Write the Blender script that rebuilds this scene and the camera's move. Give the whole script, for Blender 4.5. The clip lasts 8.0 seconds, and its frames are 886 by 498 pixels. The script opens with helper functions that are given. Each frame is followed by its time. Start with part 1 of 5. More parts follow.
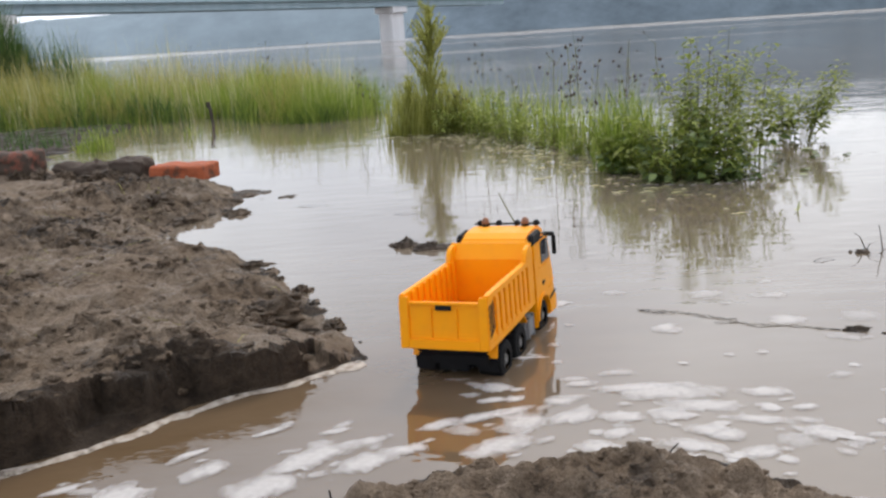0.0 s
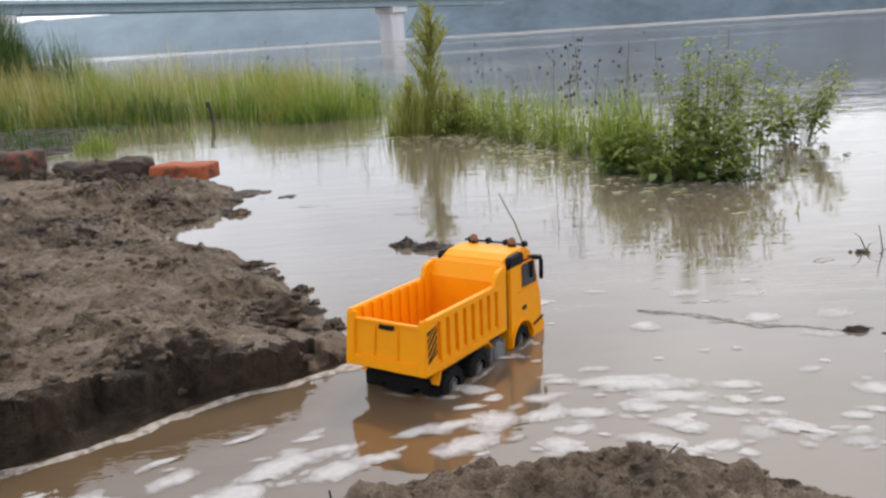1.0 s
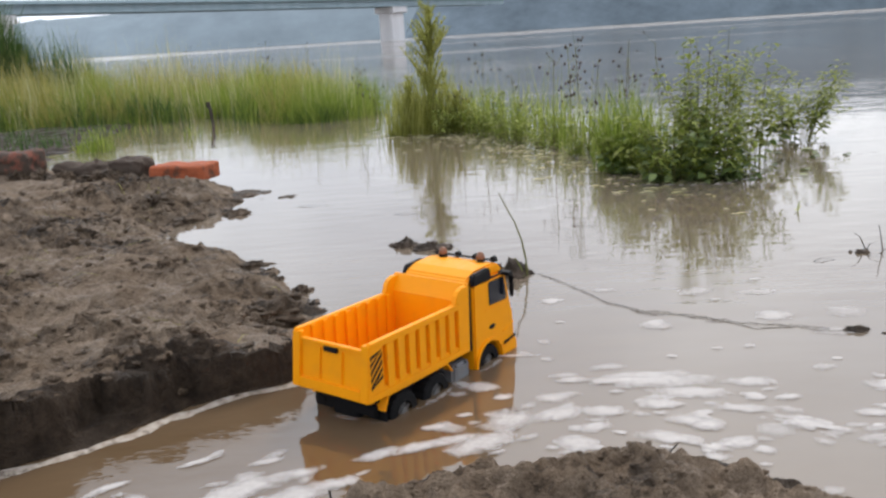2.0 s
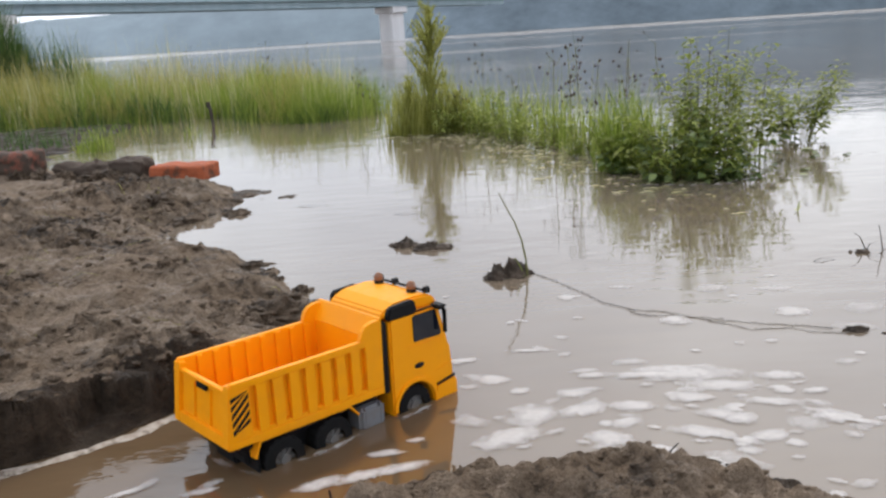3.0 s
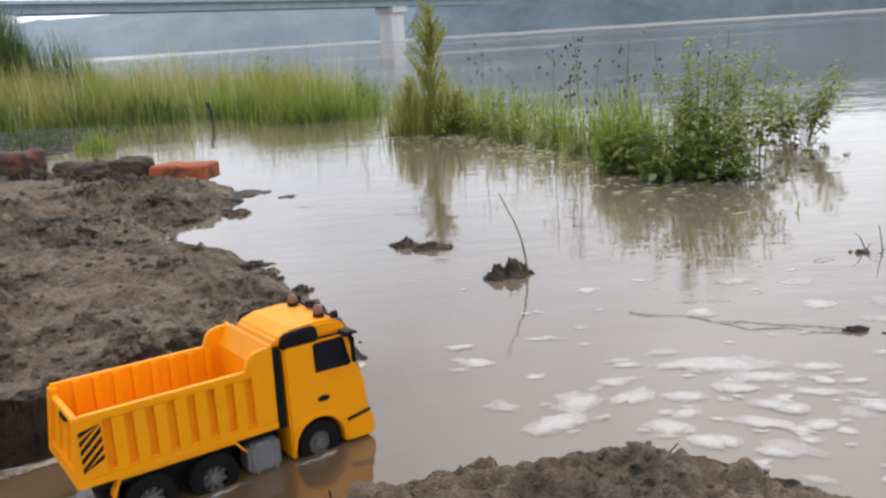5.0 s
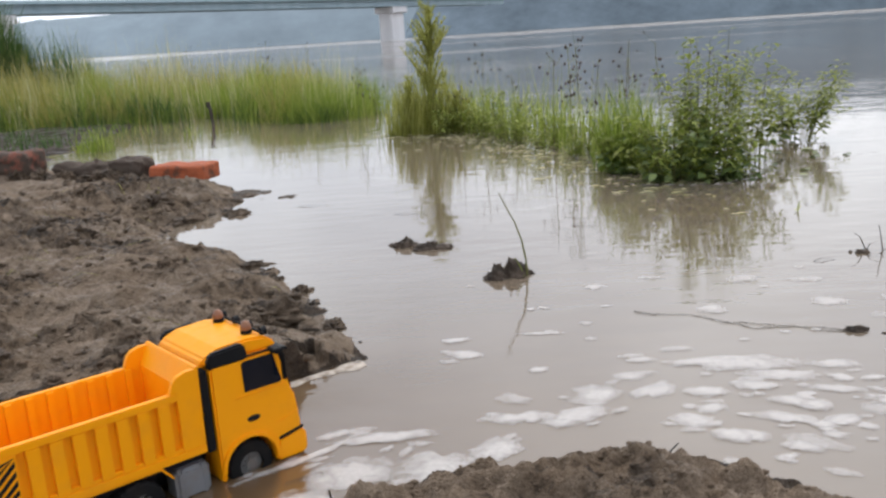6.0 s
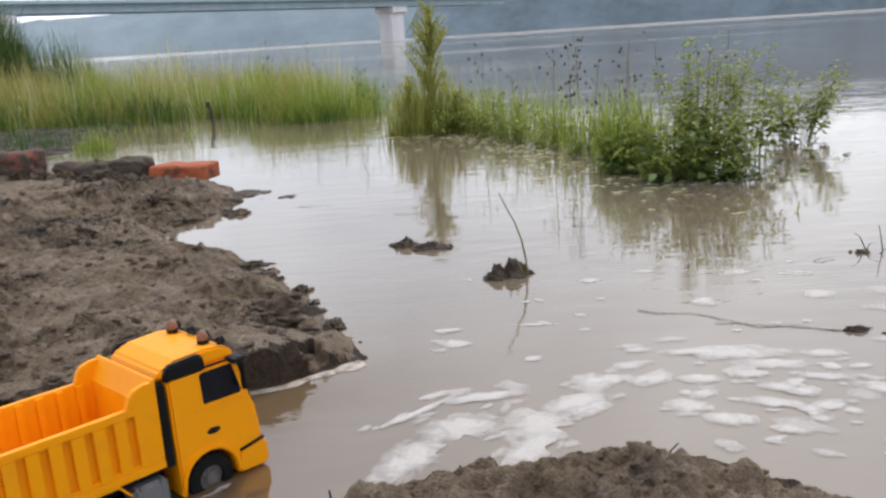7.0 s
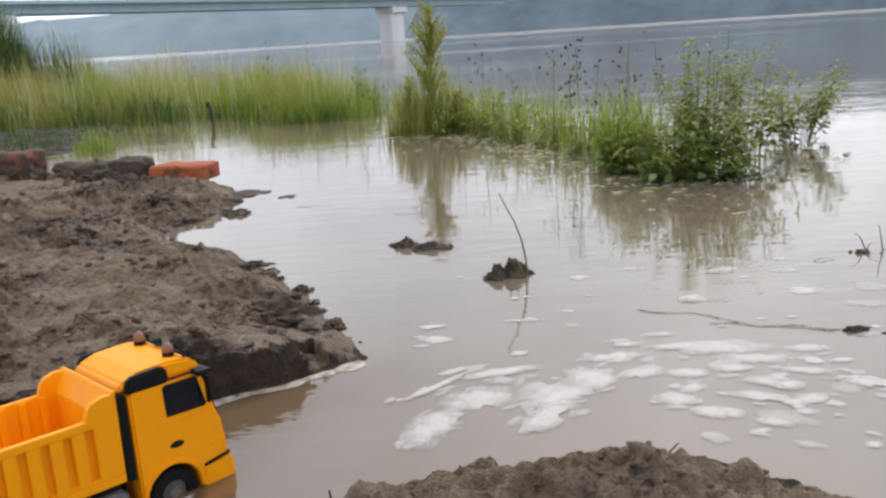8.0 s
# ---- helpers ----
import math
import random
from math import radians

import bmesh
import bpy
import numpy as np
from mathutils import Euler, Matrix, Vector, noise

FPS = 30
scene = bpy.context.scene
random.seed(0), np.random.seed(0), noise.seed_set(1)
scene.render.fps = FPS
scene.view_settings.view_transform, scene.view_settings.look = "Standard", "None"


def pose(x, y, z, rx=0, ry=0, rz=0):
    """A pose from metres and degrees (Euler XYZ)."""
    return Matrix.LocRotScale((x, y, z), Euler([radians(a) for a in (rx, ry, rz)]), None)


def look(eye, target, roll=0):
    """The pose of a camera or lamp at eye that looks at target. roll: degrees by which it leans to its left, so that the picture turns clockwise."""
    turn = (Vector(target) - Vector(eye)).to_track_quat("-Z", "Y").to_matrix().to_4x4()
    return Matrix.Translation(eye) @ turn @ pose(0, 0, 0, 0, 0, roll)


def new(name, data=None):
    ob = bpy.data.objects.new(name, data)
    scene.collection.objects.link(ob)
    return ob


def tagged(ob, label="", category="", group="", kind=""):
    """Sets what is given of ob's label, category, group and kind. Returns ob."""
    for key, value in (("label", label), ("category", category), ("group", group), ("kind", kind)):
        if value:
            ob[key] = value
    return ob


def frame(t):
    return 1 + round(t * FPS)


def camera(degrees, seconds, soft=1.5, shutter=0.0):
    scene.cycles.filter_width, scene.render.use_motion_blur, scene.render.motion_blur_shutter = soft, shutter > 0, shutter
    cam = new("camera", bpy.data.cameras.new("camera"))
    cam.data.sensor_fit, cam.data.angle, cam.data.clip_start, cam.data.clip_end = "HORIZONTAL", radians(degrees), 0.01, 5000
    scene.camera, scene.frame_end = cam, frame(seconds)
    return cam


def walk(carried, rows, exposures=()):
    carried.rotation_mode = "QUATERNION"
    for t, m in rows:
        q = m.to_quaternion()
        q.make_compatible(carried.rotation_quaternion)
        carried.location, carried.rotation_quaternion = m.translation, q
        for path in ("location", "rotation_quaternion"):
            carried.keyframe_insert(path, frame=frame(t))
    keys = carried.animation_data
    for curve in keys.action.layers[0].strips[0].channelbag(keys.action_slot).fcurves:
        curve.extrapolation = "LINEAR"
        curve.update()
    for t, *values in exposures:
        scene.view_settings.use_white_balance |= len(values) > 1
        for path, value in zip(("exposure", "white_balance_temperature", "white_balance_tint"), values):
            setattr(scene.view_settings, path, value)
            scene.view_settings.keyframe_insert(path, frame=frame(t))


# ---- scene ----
# camera on a low tripod at the water's edge, still for the whole shot
cam = camera(53.46, 8.0, soft=2.5)
EYE = Vector((0, 0, 0.448))
VIEW = look(EYE, EYE + Vector((0, 0.97154, -0.23687)), -3.637)
walk(cam, [(0.0, VIEW), (8.0, VIEW)], exposures=[(0.0, 0.0), (8.0, 0.0)])

# overcast daylight: pale sky, wide weak sun high behind thin cloud
SUN_EL, SUN_AZ = 44, 18
world = bpy.data.worlds.new("overcast_sky")
scene.world = world
world.use_nodes = True
wn, wl = world.node_tree.nodes, world.node_tree.links
sky = wn.new("ShaderNodeTexSky")
sky.sky_type, sky.sun_disc = "NISHITA", False
sky.sun_elevation, sky.sun_rotation = radians(SUN_EL), radians(SUN_AZ)
sky.air_density, sky.dust_density, sky.ozone_density = 1.0, 6.0, 1.0
veil = wn.new("ShaderNodeMix")
veil.data_type = "RGBA"
veil.inputs["Factor"].default_value = 0.86
cloud = wn.new("ShaderNodeTexNoise")
cloud.inputs["Scale"].default_value, cloud.inputs["Detail"].default_value = 2.6, 4
cloud_tone = wn.new("ShaderNodeValToRGB")
cloud_tone.color_ramp.elements[0].position, cloud_tone.color_ramp.elements[0].color = 0.35, (6.6, 7.25, 8.5, 1)
cloud_tone.color_ramp.elements[1].position, cloud_tone.color_ramp.elements[1].color = 0.65, (9.7, 10.35, 11.4, 1)
wl.new(cloud.outputs["Fac"], cloud_tone.inputs["Fac"])
wl.new(cloud_tone.outputs["Color"], veil.inputs["B"])
wl.new(sky.outputs["Color"], veil.inputs["A"])
wl.new(veil.outputs["Result"], wn["Background"].inputs["Color"])
wn["Background"].inputs["Strength"].default_value = 0.15

sun = new("sun", bpy.data.lights.new("sun", "SUN"))
sun.data.energy, sun.data.angle, sun.data.color = 1.5, radians(14), (1.0, 0.96, 0.9)
az, el = radians(SUN_AZ), radians(SUN_EL)
sun.matrix_world = look((math.sin(az) * math.cos(el) * 50, math.cos(az) * math.cos(el) * 50, math.sin(el) * 50), (0, 0, 0))


# ---- materials ----
class Mat:
    """A principled material with a few shorthands for its nodes."""

    def __init__(self, name, rough=0.5, metal=0.0, color=(0.5, 0.5, 0.5)):
        self.m = bpy.data.materials.new(name)
        self.m.use_nodes = True
        self.n, self.l = self.m.node_tree.nodes, self.m.node_tree.links
        self.b = self.n["Principled BSDF"]
        self.set("Roughness", rough)
        self.set("Metallic", metal)
        self.set("Base Color", (*color, 1))
        self.co = self.n.new("ShaderNodeTexCoord")

    def set(self, key, value):
        if isinstance(value, bpy.types.NodeSocket):
            self.l.new(value, self.b.inputs[key])
        else:
            self.b.inputs[key].default_value = value

    def noise(self, scale, detail=4, rough=0.55, stretch=(1, 1, 1), space="Object", kind="noise", turn=0.0):
        mp = self.n.new("ShaderNodeMapping")
        mp.inputs["Scale"].default_value = stretch
        mp.inputs["Rotation"].default_value = (0, 0, radians(turn))
        self.l.new(self.co.outputs[space], mp.inputs["Vector"])
        if kind == "voronoi":
            t = self.n.new("ShaderNodeTexVoronoi")
            t.inputs["Scale"].default_value = scale
            self.l.new(mp.outputs[0], t.inputs["Vector"])
            return t.outputs["Distance"]
        t = self.n.new("ShaderNodeTexNoise")
        t.inputs["Scale"].default_value, t.inputs["Detail"].default_value = scale, detail
        t.inputs["Roughness"].default_value = rough
        self.l.new(mp.outputs[0], t.inputs["Vector"])
        return t.outputs["Fac"]

    def ramp(self, fac, *stops):
        r = self.n.new("ShaderNodeValToRGB")
        e = r.color_ramp.elements
        while len(e) < len(stops):
            e.new(0.5)
        for s, (at, c) in zip(e, stops):
            s.position = at
            s.color = (*c, 1) if isinstance(c, tuple) else (c, c, c, 1)
        self.l.new(fac, r.inputs["Fac"])
        return r.outputs["Color"]

    def mix(self, fac, a, b, kind="MIX"):
        x = self.n.new("ShaderNodeMix")
        x.data_type, x.blend_type = "RGBA", kind
        for key, v in (("Factor", fac), ("A", a), ("B", b)):
            if isinstance(v, bpy.types.NodeSocket):
                self.l.new(v, x.inputs[key])
            else:
                x.inputs[key].default_value = (*v, 1) if isinstance(v, tuple) else v
        return x.outputs["Result"]

    def math(self, op, a, b=0.0):
        x = self.n.new("ShaderNodeMath")
        x.operation = op
        for i, v in enumerate((a, b)):
            if isinstance(v, bpy.types.NodeSocket):
                self.l.new(v, x.inputs[i])
            else:
                x.inputs[i].default_value = v
        return x.outputs[0]

    def bump(self, height, strength=0.5, distance=0.01):
        x = self.n.new("ShaderNodeBump")
        x.inputs["Distance"].default_value = distance
        if isinstance(strength, bpy.types.NodeSocket):
            self.l.new(strength, x.inputs["Strength"])
        else:
            x.inputs["Strength"].default_value = strength
        self.l.new(height, x.inputs["Height"])
        self.l.new(x.outputs[0], self.b.inputs["Normal"])
        return x

    def random(self):
        return self.n.new("ShaderNodeObjectInfo").outputs["Random"]

    def island(self):
        return self.n.new("ShaderNodeNewGeometry").outputs["Random Per Island"]


def mud_material(name, dark, mid, light, rough, gloss):
    k = Mat(name)
    big, patch, fine, grit = k.noise(5, 4), k.noise(24, 5, 0.7), k.noise(75, 6, 0.7), k.noise(300, 3, 0.6)
    tone = k.mix(0.26, k.mix(0.5, big, patch), fine)
    c = k.ramp(tone, (0.41, dark), (0.472, mid), (0.59, light))
    k.set("Base Color", k.mix(k.ramp(grit, (0.34, 0.3), (0.48, 0.0)), c, dark))
    k.set("Roughness", k.ramp(k.noise(14, 4), (0.38, rough), (0.6, 0.9)))
    k.set("Specular IOR Level", gloss)
    k.bump(k.mix(0.2, k.mix(0.6, patch, fine), grit), 1.0, 0.024)
    return k.m


MUD = mud_material("mud", (0.054, 0.035, 0.021), (0.172, 0.118, 0.075), (0.285, 0.210, 0.146), 0.44, 0.28)
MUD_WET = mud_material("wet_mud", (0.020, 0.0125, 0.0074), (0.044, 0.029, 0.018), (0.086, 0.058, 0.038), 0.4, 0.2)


def water_material():
    k = Mat("muddy_water", 0.03)
    silt = k.noise(2.2, 4, 0.6, (1, 1.7, 1))
    clear = k.ramp(silt, (0.3, (0.150, 0.112, 0.077)), (0.7, (0.184, 0.145, 0.108)))
    stirred_shaded = k.ramp(silt, (0.3, (0.108, 0.067, 0.034)), (0.7, (0.136, 0.090, 0.052)))
    ripple = k.noise(14, 3, 0.5, (0.55, 1.3, 1), turn=8)
    swell = k.noise(3.0, 2, 0.5, (0.55, 1.4, 1), turn=-6)
    calm = k.ramp(k.noise(0.8, 3, 0.6, (0.35, 1.3, 1)), (0.36, 0.05), (0.62, 0.30))
    # the truck churns the channel along the bank
    sep = k.n.new("ShaderNodeSeparateXYZ")
    k.l.new(k.co.outputs["Object"], sep.inputs[0])
    across = k.math("SUBTRACT", sep.outputs["Y"], k.math("MULTIPLY", sep.outputs["X"], 0.74))
    churn = k.n.new("ShaderNodeMapRange")
    churn.inputs["From Min"].default_value, churn.inputs["From Max"].default_value = 1.02, 1.22
    churn.inputs["To Min"].default_value, churn.inputs["To Max"].default_value = 0.0, 1.0
    k.l.new(k.math("ADD", across, k.math("MULTIPLY", k.noise(9, 2), 0.05)), churn.inputs["Value"])
    # silt stirred up round the channel, its brown deepened to hold the bank's shade
    stir_x, stir_y = k.n.new("ShaderNodeMapRange"), k.n.new("ShaderNodeMapRange")
    stir_x.inputs["From Min"].default_value, stir_x.inputs["From Max"].default_value = 0.32, -0.05
    stir_y.inputs["From Min"].default_value, stir_y.inputs["From Max"].default_value = 1.55, 1.05
    k.l.new(sep.outputs["X"], stir_x.inputs["Value"])
    k.l.new(sep.outputs["Y"], stir_y.inputs["Value"])
    k.set("Base Color", k.mix(k.math("MULTIPLY", stir_x.outputs[0], stir_y.outputs[0]), clear, stirred_shaded))
    left = k.n.new("ShaderNodeMapRange")
    left.inputs["From Min"].default_value, left.inputs["From Max"].default_value = -0.02, -0.24
    k.l.new(sep.outputs["X"], left.inputs["Value"])
    near = k.n.new("ShaderNodeMapRange")
    near.inputs["From Min"].default_value, near.inputs["From Max"].default_value = 1.3, 1.1
    k.l.new(sep.outputs["Y"], near.inputs["Value"])
    rough = k.math("MULTIPLY", k.math("MULTIPLY", churn.outputs[0], left.outputs[0]), near.outputs[0])
    k.set("IOR", k.math("SUBTRACT", 1.88, k.math("MULTIPLY", rough, 0.52)))
    wave = k.mix(0.45, k.mix(0.35, swell, ripple), k.noise(26, 3, 0.55, (0.7, 1.2, 1), turn=-36))
    k.bump(k.mix(rough, k.mix(0.35, swell, ripple), wave), k.math("ADD", calm, k.math("MULTIPLY", rough, 0.12)), 0.015)
    # the open river beyond the lagoon is ruffled in long streaks
    river = k.n.new("ShaderNodeMapRange")
    river.inputs["From Min"].default_value, river.inputs["From Max"].default_value = 6.0, 14.0
    k.l.new(sep.outputs["Y"], river.inputs["Value"])
    streak = k.ramp(k.noise(0.13, 7, 0.75, (0.26, 1.0, 1), turn=-6), (0.48, 0.05), (0.66, 0.20))
    # wind-ruffled band under the far shore
    far = k.n.new("ShaderNodeMapRange")
    far.inputs["From Min"].default_value, far.inputs["From Max"].default_value = 84.0, 130.0
    k.l.new(k.math("ADD", sep.outputs["Y"], k.math("MULTIPLY", k.noise(0.05, 5, 0.6, (0.3, 1.0, 1)), 40.0)), far.inputs["Value"])
    streak = k.mix(far.outputs[0], streak, (0.20, 0.20, 0.20))
    k.set("Roughness", k.mix(river.outputs[0], (0.03, 0.03, 0.03), streak))
    return k.m


MUD_DAMP = mud_material("damp_mud", (0.040, 0.0265, 0.016), (0.112, 0.076, 0.048), (0.205, 0.148, 0.101), 0.42, 0.28)
CLAY_WET = mud_material("wet_grey_clay", (0.032, 0.022, 0.0145), (0.085, 0.060, 0.042), (0.17, 0.126, 0.092), 0.35, 0.3)


def dark_line_material():
    k = Mat("dark_water_line", 0.4, 0.0, (0.06, 0.042, 0.03))
    k.set("Alpha", k.ramp(k.noise(60, 3), (0.32, 0.35), (0.58, 0.95)))
    return k.m


DARK_LINE = dark_line_material()
WATER = water_material()


def foam_material(name, body, size):
    """Thin froth with swirled streaks and torn gaps, no two patches alike."""
    k = Mat(name, 0.65)
    k.set("Base Color", k.ramp(k.noise(140, 3, 0.6), (0.3, (0.56, 0.51, 0.475)), (0.7, (0.70, 0.655, 0.62))))
    k.set("Specular IOR Level", 0.2)
    torn = []
    for scale, twist in ((size, 1.6), (size * 3.2, 0.8)):
        t = k.n.new("ShaderNodeTexNoise")
        t.noise_dimensions = "4D"
        t.inputs["Scale"].default_value, t.inputs["Detail"].default_value = scale, 3
        t.inputs["Distortion"].default_value = twist
        k.l.new(k.co.outputs["Object"], t.inputs["Vector"])
        k.l.new(k.math("MULTIPLY", k.random(), 60.0), t.inputs["W"])
        torn.append(t.outputs["Fac"])
    flat = k.n.new("ShaderNodeVectorMath")
    flat.operation = "MULTIPLY"
    flat.inputs[1].default_value = (1, 1, 0)
    k.l.new(k.co.outputs["Generated"], flat.inputs[0])
    middle = k.n.new("ShaderNodeVectorMath")
    middle.operation = "DISTANCE"
    k.l.new(flat.outputs[0], middle.inputs[0])
    middle.inputs[1].default_value = (0.5, 0.5, 0.0)
    fill = k.math("SUBTRACT", k.math("ADD", k.math("MULTIPLY", k.mix(0.3, torn[0], torn[1]), 1.3), 0.26), k.math("MULTIPLY", middle.outputs["Value"], 1.5))
    k.set("Alpha", k.math("MULTIPLY", k.ramp(fill, (0.24, 0.0), (0.42, 0.55), (0.70, 1.0)), body))
    return k.m


FOAM = foam_material("foam", 0.70, 24)
FOAM_THIN = foam_material("thin_foam", 0.44, 30)


def plastic(name, color, rough=0.38, dirt=0.25, gloss=0.5):
    k = Mat(name, rough)
    k.set("Specular IOR Level", gloss)
    n = k.noise(38, 5, 0.6)
    k.set("Base Color", k.mix(k.ramp(n, (0.5, 0.0), (0.85, dirt)), color, (0.16, 0.10, 0.06)))
    k.set("Roughness", k.ramp(k.noise(60, 3), (0.3, rough), (0.7, rough + 0.16)))
    k.bump(k.noise(320, 2), 0.04, 0.001)
    return k.m


YELLOW = plastic("yellow_plastic", (0.90, 0.328, 0.002), 0.36, 0.12, 0.2)
BLACK = plastic("black_plastic", (0.005, 0.005, 0.006), 0.5, 0.05, 0.2)
RUBBER = plastic("tyre_rubber", (0.006, 0.0055, 0.0055), 0.7, 0.10, 0.2)
GREY = plastic("silver_plastic", (0.17, 0.17, 0.175), 0.3, 0.5)
RIM = plastic("wheel_rim", (0.13, 0.126, 0.12), 0.28, 0.8)
AMBER = plastic("amber_lens", (0.22, 0.085, 0.035), 0.25, 0.5)
CLEAR = plastic("lamp_lens", (0.6, 0.6, 0.6), 0.12, 0.1)
TINTED = plastic("dark_window", (0.006, 0.008, 0.014), 0.08, 0.05)


def let_through(k, color, share):
    """Thin leaves pass part of the light."""
    t = k.n.new("ShaderNodeBsdfTranslucent")
    k.l.new(color, t.inputs["Color"])
    x = k.n.new("ShaderNodeMixShader")
    x.inputs[0].default_value = share
    k.l.new(k.b.outputs[0], x.inputs[1])
    k.l.new(t.outputs[0], x.inputs[2])
    k.l.new(x.outputs[0], k.n["Material Output"].inputs["Surface"])


def foliage(name, low, mid, high, rough=0.6, share=0.4):
    k = Mat(name, rough)
    c = k.ramp(k.island(), (0.0, low), (0.5, mid), (1.0, high))
    c = k.mix(k.ramp(k.noise(9, 3), (0.4, 0.0), (0.75, 0.4)), c, low)
    k.set("Base Color", c)
    k.set("Specular IOR Level", 0.2)
    let_through(k, c, share)
    return k.m


GRASS_GREEN = foliage("grass_green", (0.11, 0.17, 0.024), (0.235, 0.305, 0.046), (0.38, 0.43, 0.095), 0.6, 0.45)
GRASS_DRY = foliage("grass_dry", (0.20, 0.19, 0.045), (0.35, 0.315, 0.085), (0.52, 0.45, 0.17), 0.6, 0.45)
REED_DARK = foliage("reed_dark", (0.04, 0.08, 0.022), (0.075, 0.135, 0.035), (0.13, 0.19, 0.055))
LEAF_GREEN = foliage("leaf_green", (0.12, 0.155, 0.026), (0.245, 0.29, 0.052), (0.39, 0.42, 0.10), 0.6, 0.45)
LEAF_LIGHT = foliage("leaf_light", (0.17, 0.215, 0.04), (0.30, 0.345, 0.075), (0.45, 0.47, 0.16), 0.6, 0.5)
LEAF_OLIVE = foliage("leaf_olive", (0.24, 0.26, 0.055), (0.40, 0.40, 0.10), (0.55, 0.53, 0.18), 0.6, 0.5)
LEAF_PALE = foliage("petal_pale", (0.42, 0.40, 0.17), (0.56, 0.52, 0.27), (0.66, 0.62, 0.40))
STEM = foliage("stem", (0.10, 0.105, 0.035), (0.14, 0.14, 0.045), (0.2, 0.18, 0.075), 0.6, 0.0)
SEED = foliage("seed_head", (0.03, 0.02, 0.015), (0.06, 0.04, 0.03), (0.1, 0.07, 0.05), 0.8, 0.0)


def leaf_single():
    k = Mat("broad_leaf", 0.45)
    k.set("Specular IOR Level", 0.3)
    c = k.ramp(k.random(), (0.0, (0.07, 0.105, 0.03)), (0.6, (0.165, 0.225, 0.068)), (1.0, (0.31, 0.37, 0.15)))
    k.set("Base Color", k.mix(k.ramp(k.noise(60, 3), (0.4, 0.0), (0.75, 0.5)), c, (0.06, 0.08, 0.02)))
    let_through(k, c, 0.3)
    return k.m


BROAD = leaf_single()


def brick_material(name, color, mud):
    k = Mat(name, 0.85)
    n = k.noise(26, 5, 0.6)
    c = k.mix(k.ramp(k.noise(90, 4), (0.3, 0.0), (0.7, 0.6)), color, tuple(v * 0.55 for v in color))
    k.set("Base Color", k.mix(k.ramp(n, (0.62 - mud, 0.0), (0.8 - mud, 1.0)), c, (0.058, 0.038, 0.025)))
    k.bump(k.noise(130, 4), 0.5, 0.003)
    return k.m


BRICK = brick_material("orange_brick", (0.40, 0.095, 0.032), 0.09)
BRICK_MUDDY = brick_material("muddy_brick", (0.24, 0.07, 0.04), 0.27)
BRICK_CAKED = brick_material("mud_caked_brick", (0.22, 0.09, 0.055), 0.42)


def haze_tinted_material(name, color, haze_glow, vary):
    # haze is put into the hill's colour and a faint emission
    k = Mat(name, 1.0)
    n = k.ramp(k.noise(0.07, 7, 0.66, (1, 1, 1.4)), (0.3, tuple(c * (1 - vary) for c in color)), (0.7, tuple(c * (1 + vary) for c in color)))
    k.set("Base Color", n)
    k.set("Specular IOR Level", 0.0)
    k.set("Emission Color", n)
    k.set("Emission Strength", haze_glow)
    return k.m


# aerial haze painted in: paler and bluer with distance, each with some glow
HILL_FAR = haze_tinted_material("far_ridge", (0.32, 0.36, 0.39), 0.5, 0.05)
HILL_MID = haze_tinted_material("middle_ridge", (0.198, 0.236, 0.262), 0.40, 0.12)
HILL_NEAR = haze_tinted_material("wooded_hill", (0.112, 0.138, 0.160), 0.34, 0.34)


def concrete(name, a, b):
    k = Mat(name, 0.85)
    k.set("Base Color", k.ramp(k.noise(0.8, 6, 0.6, (1, 1, 0.3)), (0.3, a), (0.7, b)))
    return k.m


# the deck steel is paled and blued to hold the river haze
DECK = concrete("hazed_bridge_steel", (0.30, 0.40, 0.45), (0.40, 0.50, 0.55))
PIER = concrete("pier_concrete", (0.70, 0.68, 0.68), (0.82, 0.80, 0.80))
BARK = plastic("dark_wet_wood", (0.03, 0.022, 0.016), 0.5, 0.5)


# ---- mesh helpers ----
def part(name, bm, material, parent=None, label="", smooth=False):
    me = bpy.data.meshes.new(name)
    bm.to_mesh(me)
    bm.free()
    me.materials.append(material)
    if smooth:
        me.shade_smooth()
    ob = new(name, me)
    if parent is not None:
        ob.parent = parent
    return tagged(ob, label) if label else ob


def from_lists(name, verts, faces, material, smooth=False, parent=None):
    me = bpy.data.meshes.new(name)
    me.from_pydata(verts, [], faces)
    me.materials.append(material)
    if smooth:
        me.shade_smooth()
    ob = new(name, me)
    if parent is not None:
        ob.parent = parent
    return ob


def add_box(bm, x0, x1, y0, y1, z0, z1, m=Matrix()):
    t = Matrix.Translation(((x0 + x1) / 2, (y0 + y1) / 2, (z0 + z1) / 2)) @ Matrix.Diagonal((x1 - x0, y1 - y0, z1 - z0, 1))
    bmesh.ops.create_cube(bm, size=1, matrix=m @ t)


def add_prism(bm, pts, y0, y1):
    """A plate with the outline pts in x and z, from y0 to y1."""
    a = [bm.verts.new((x, y0, z)) for x, z in pts]
    b = [bm.verts.new((x, y1, z)) for x, z in pts]
    bm.faces.new(a)
    bm.faces.new(b[::-1])
    for i in range(len(pts)):
        j = (i + 1) % len(pts)
        bm.faces.new((a[j], a[i], b[i], b[j]))
    bmesh.ops.recalc_face_normals(bm, faces=bm.faces)


def add_cyl(bm, r0, r1, depth, seg, m):
    bmesh.ops.create_cone(bm, cap_ends=True, segments=seg, radius1=r0, radius2=r1, depth=depth, matrix=m)


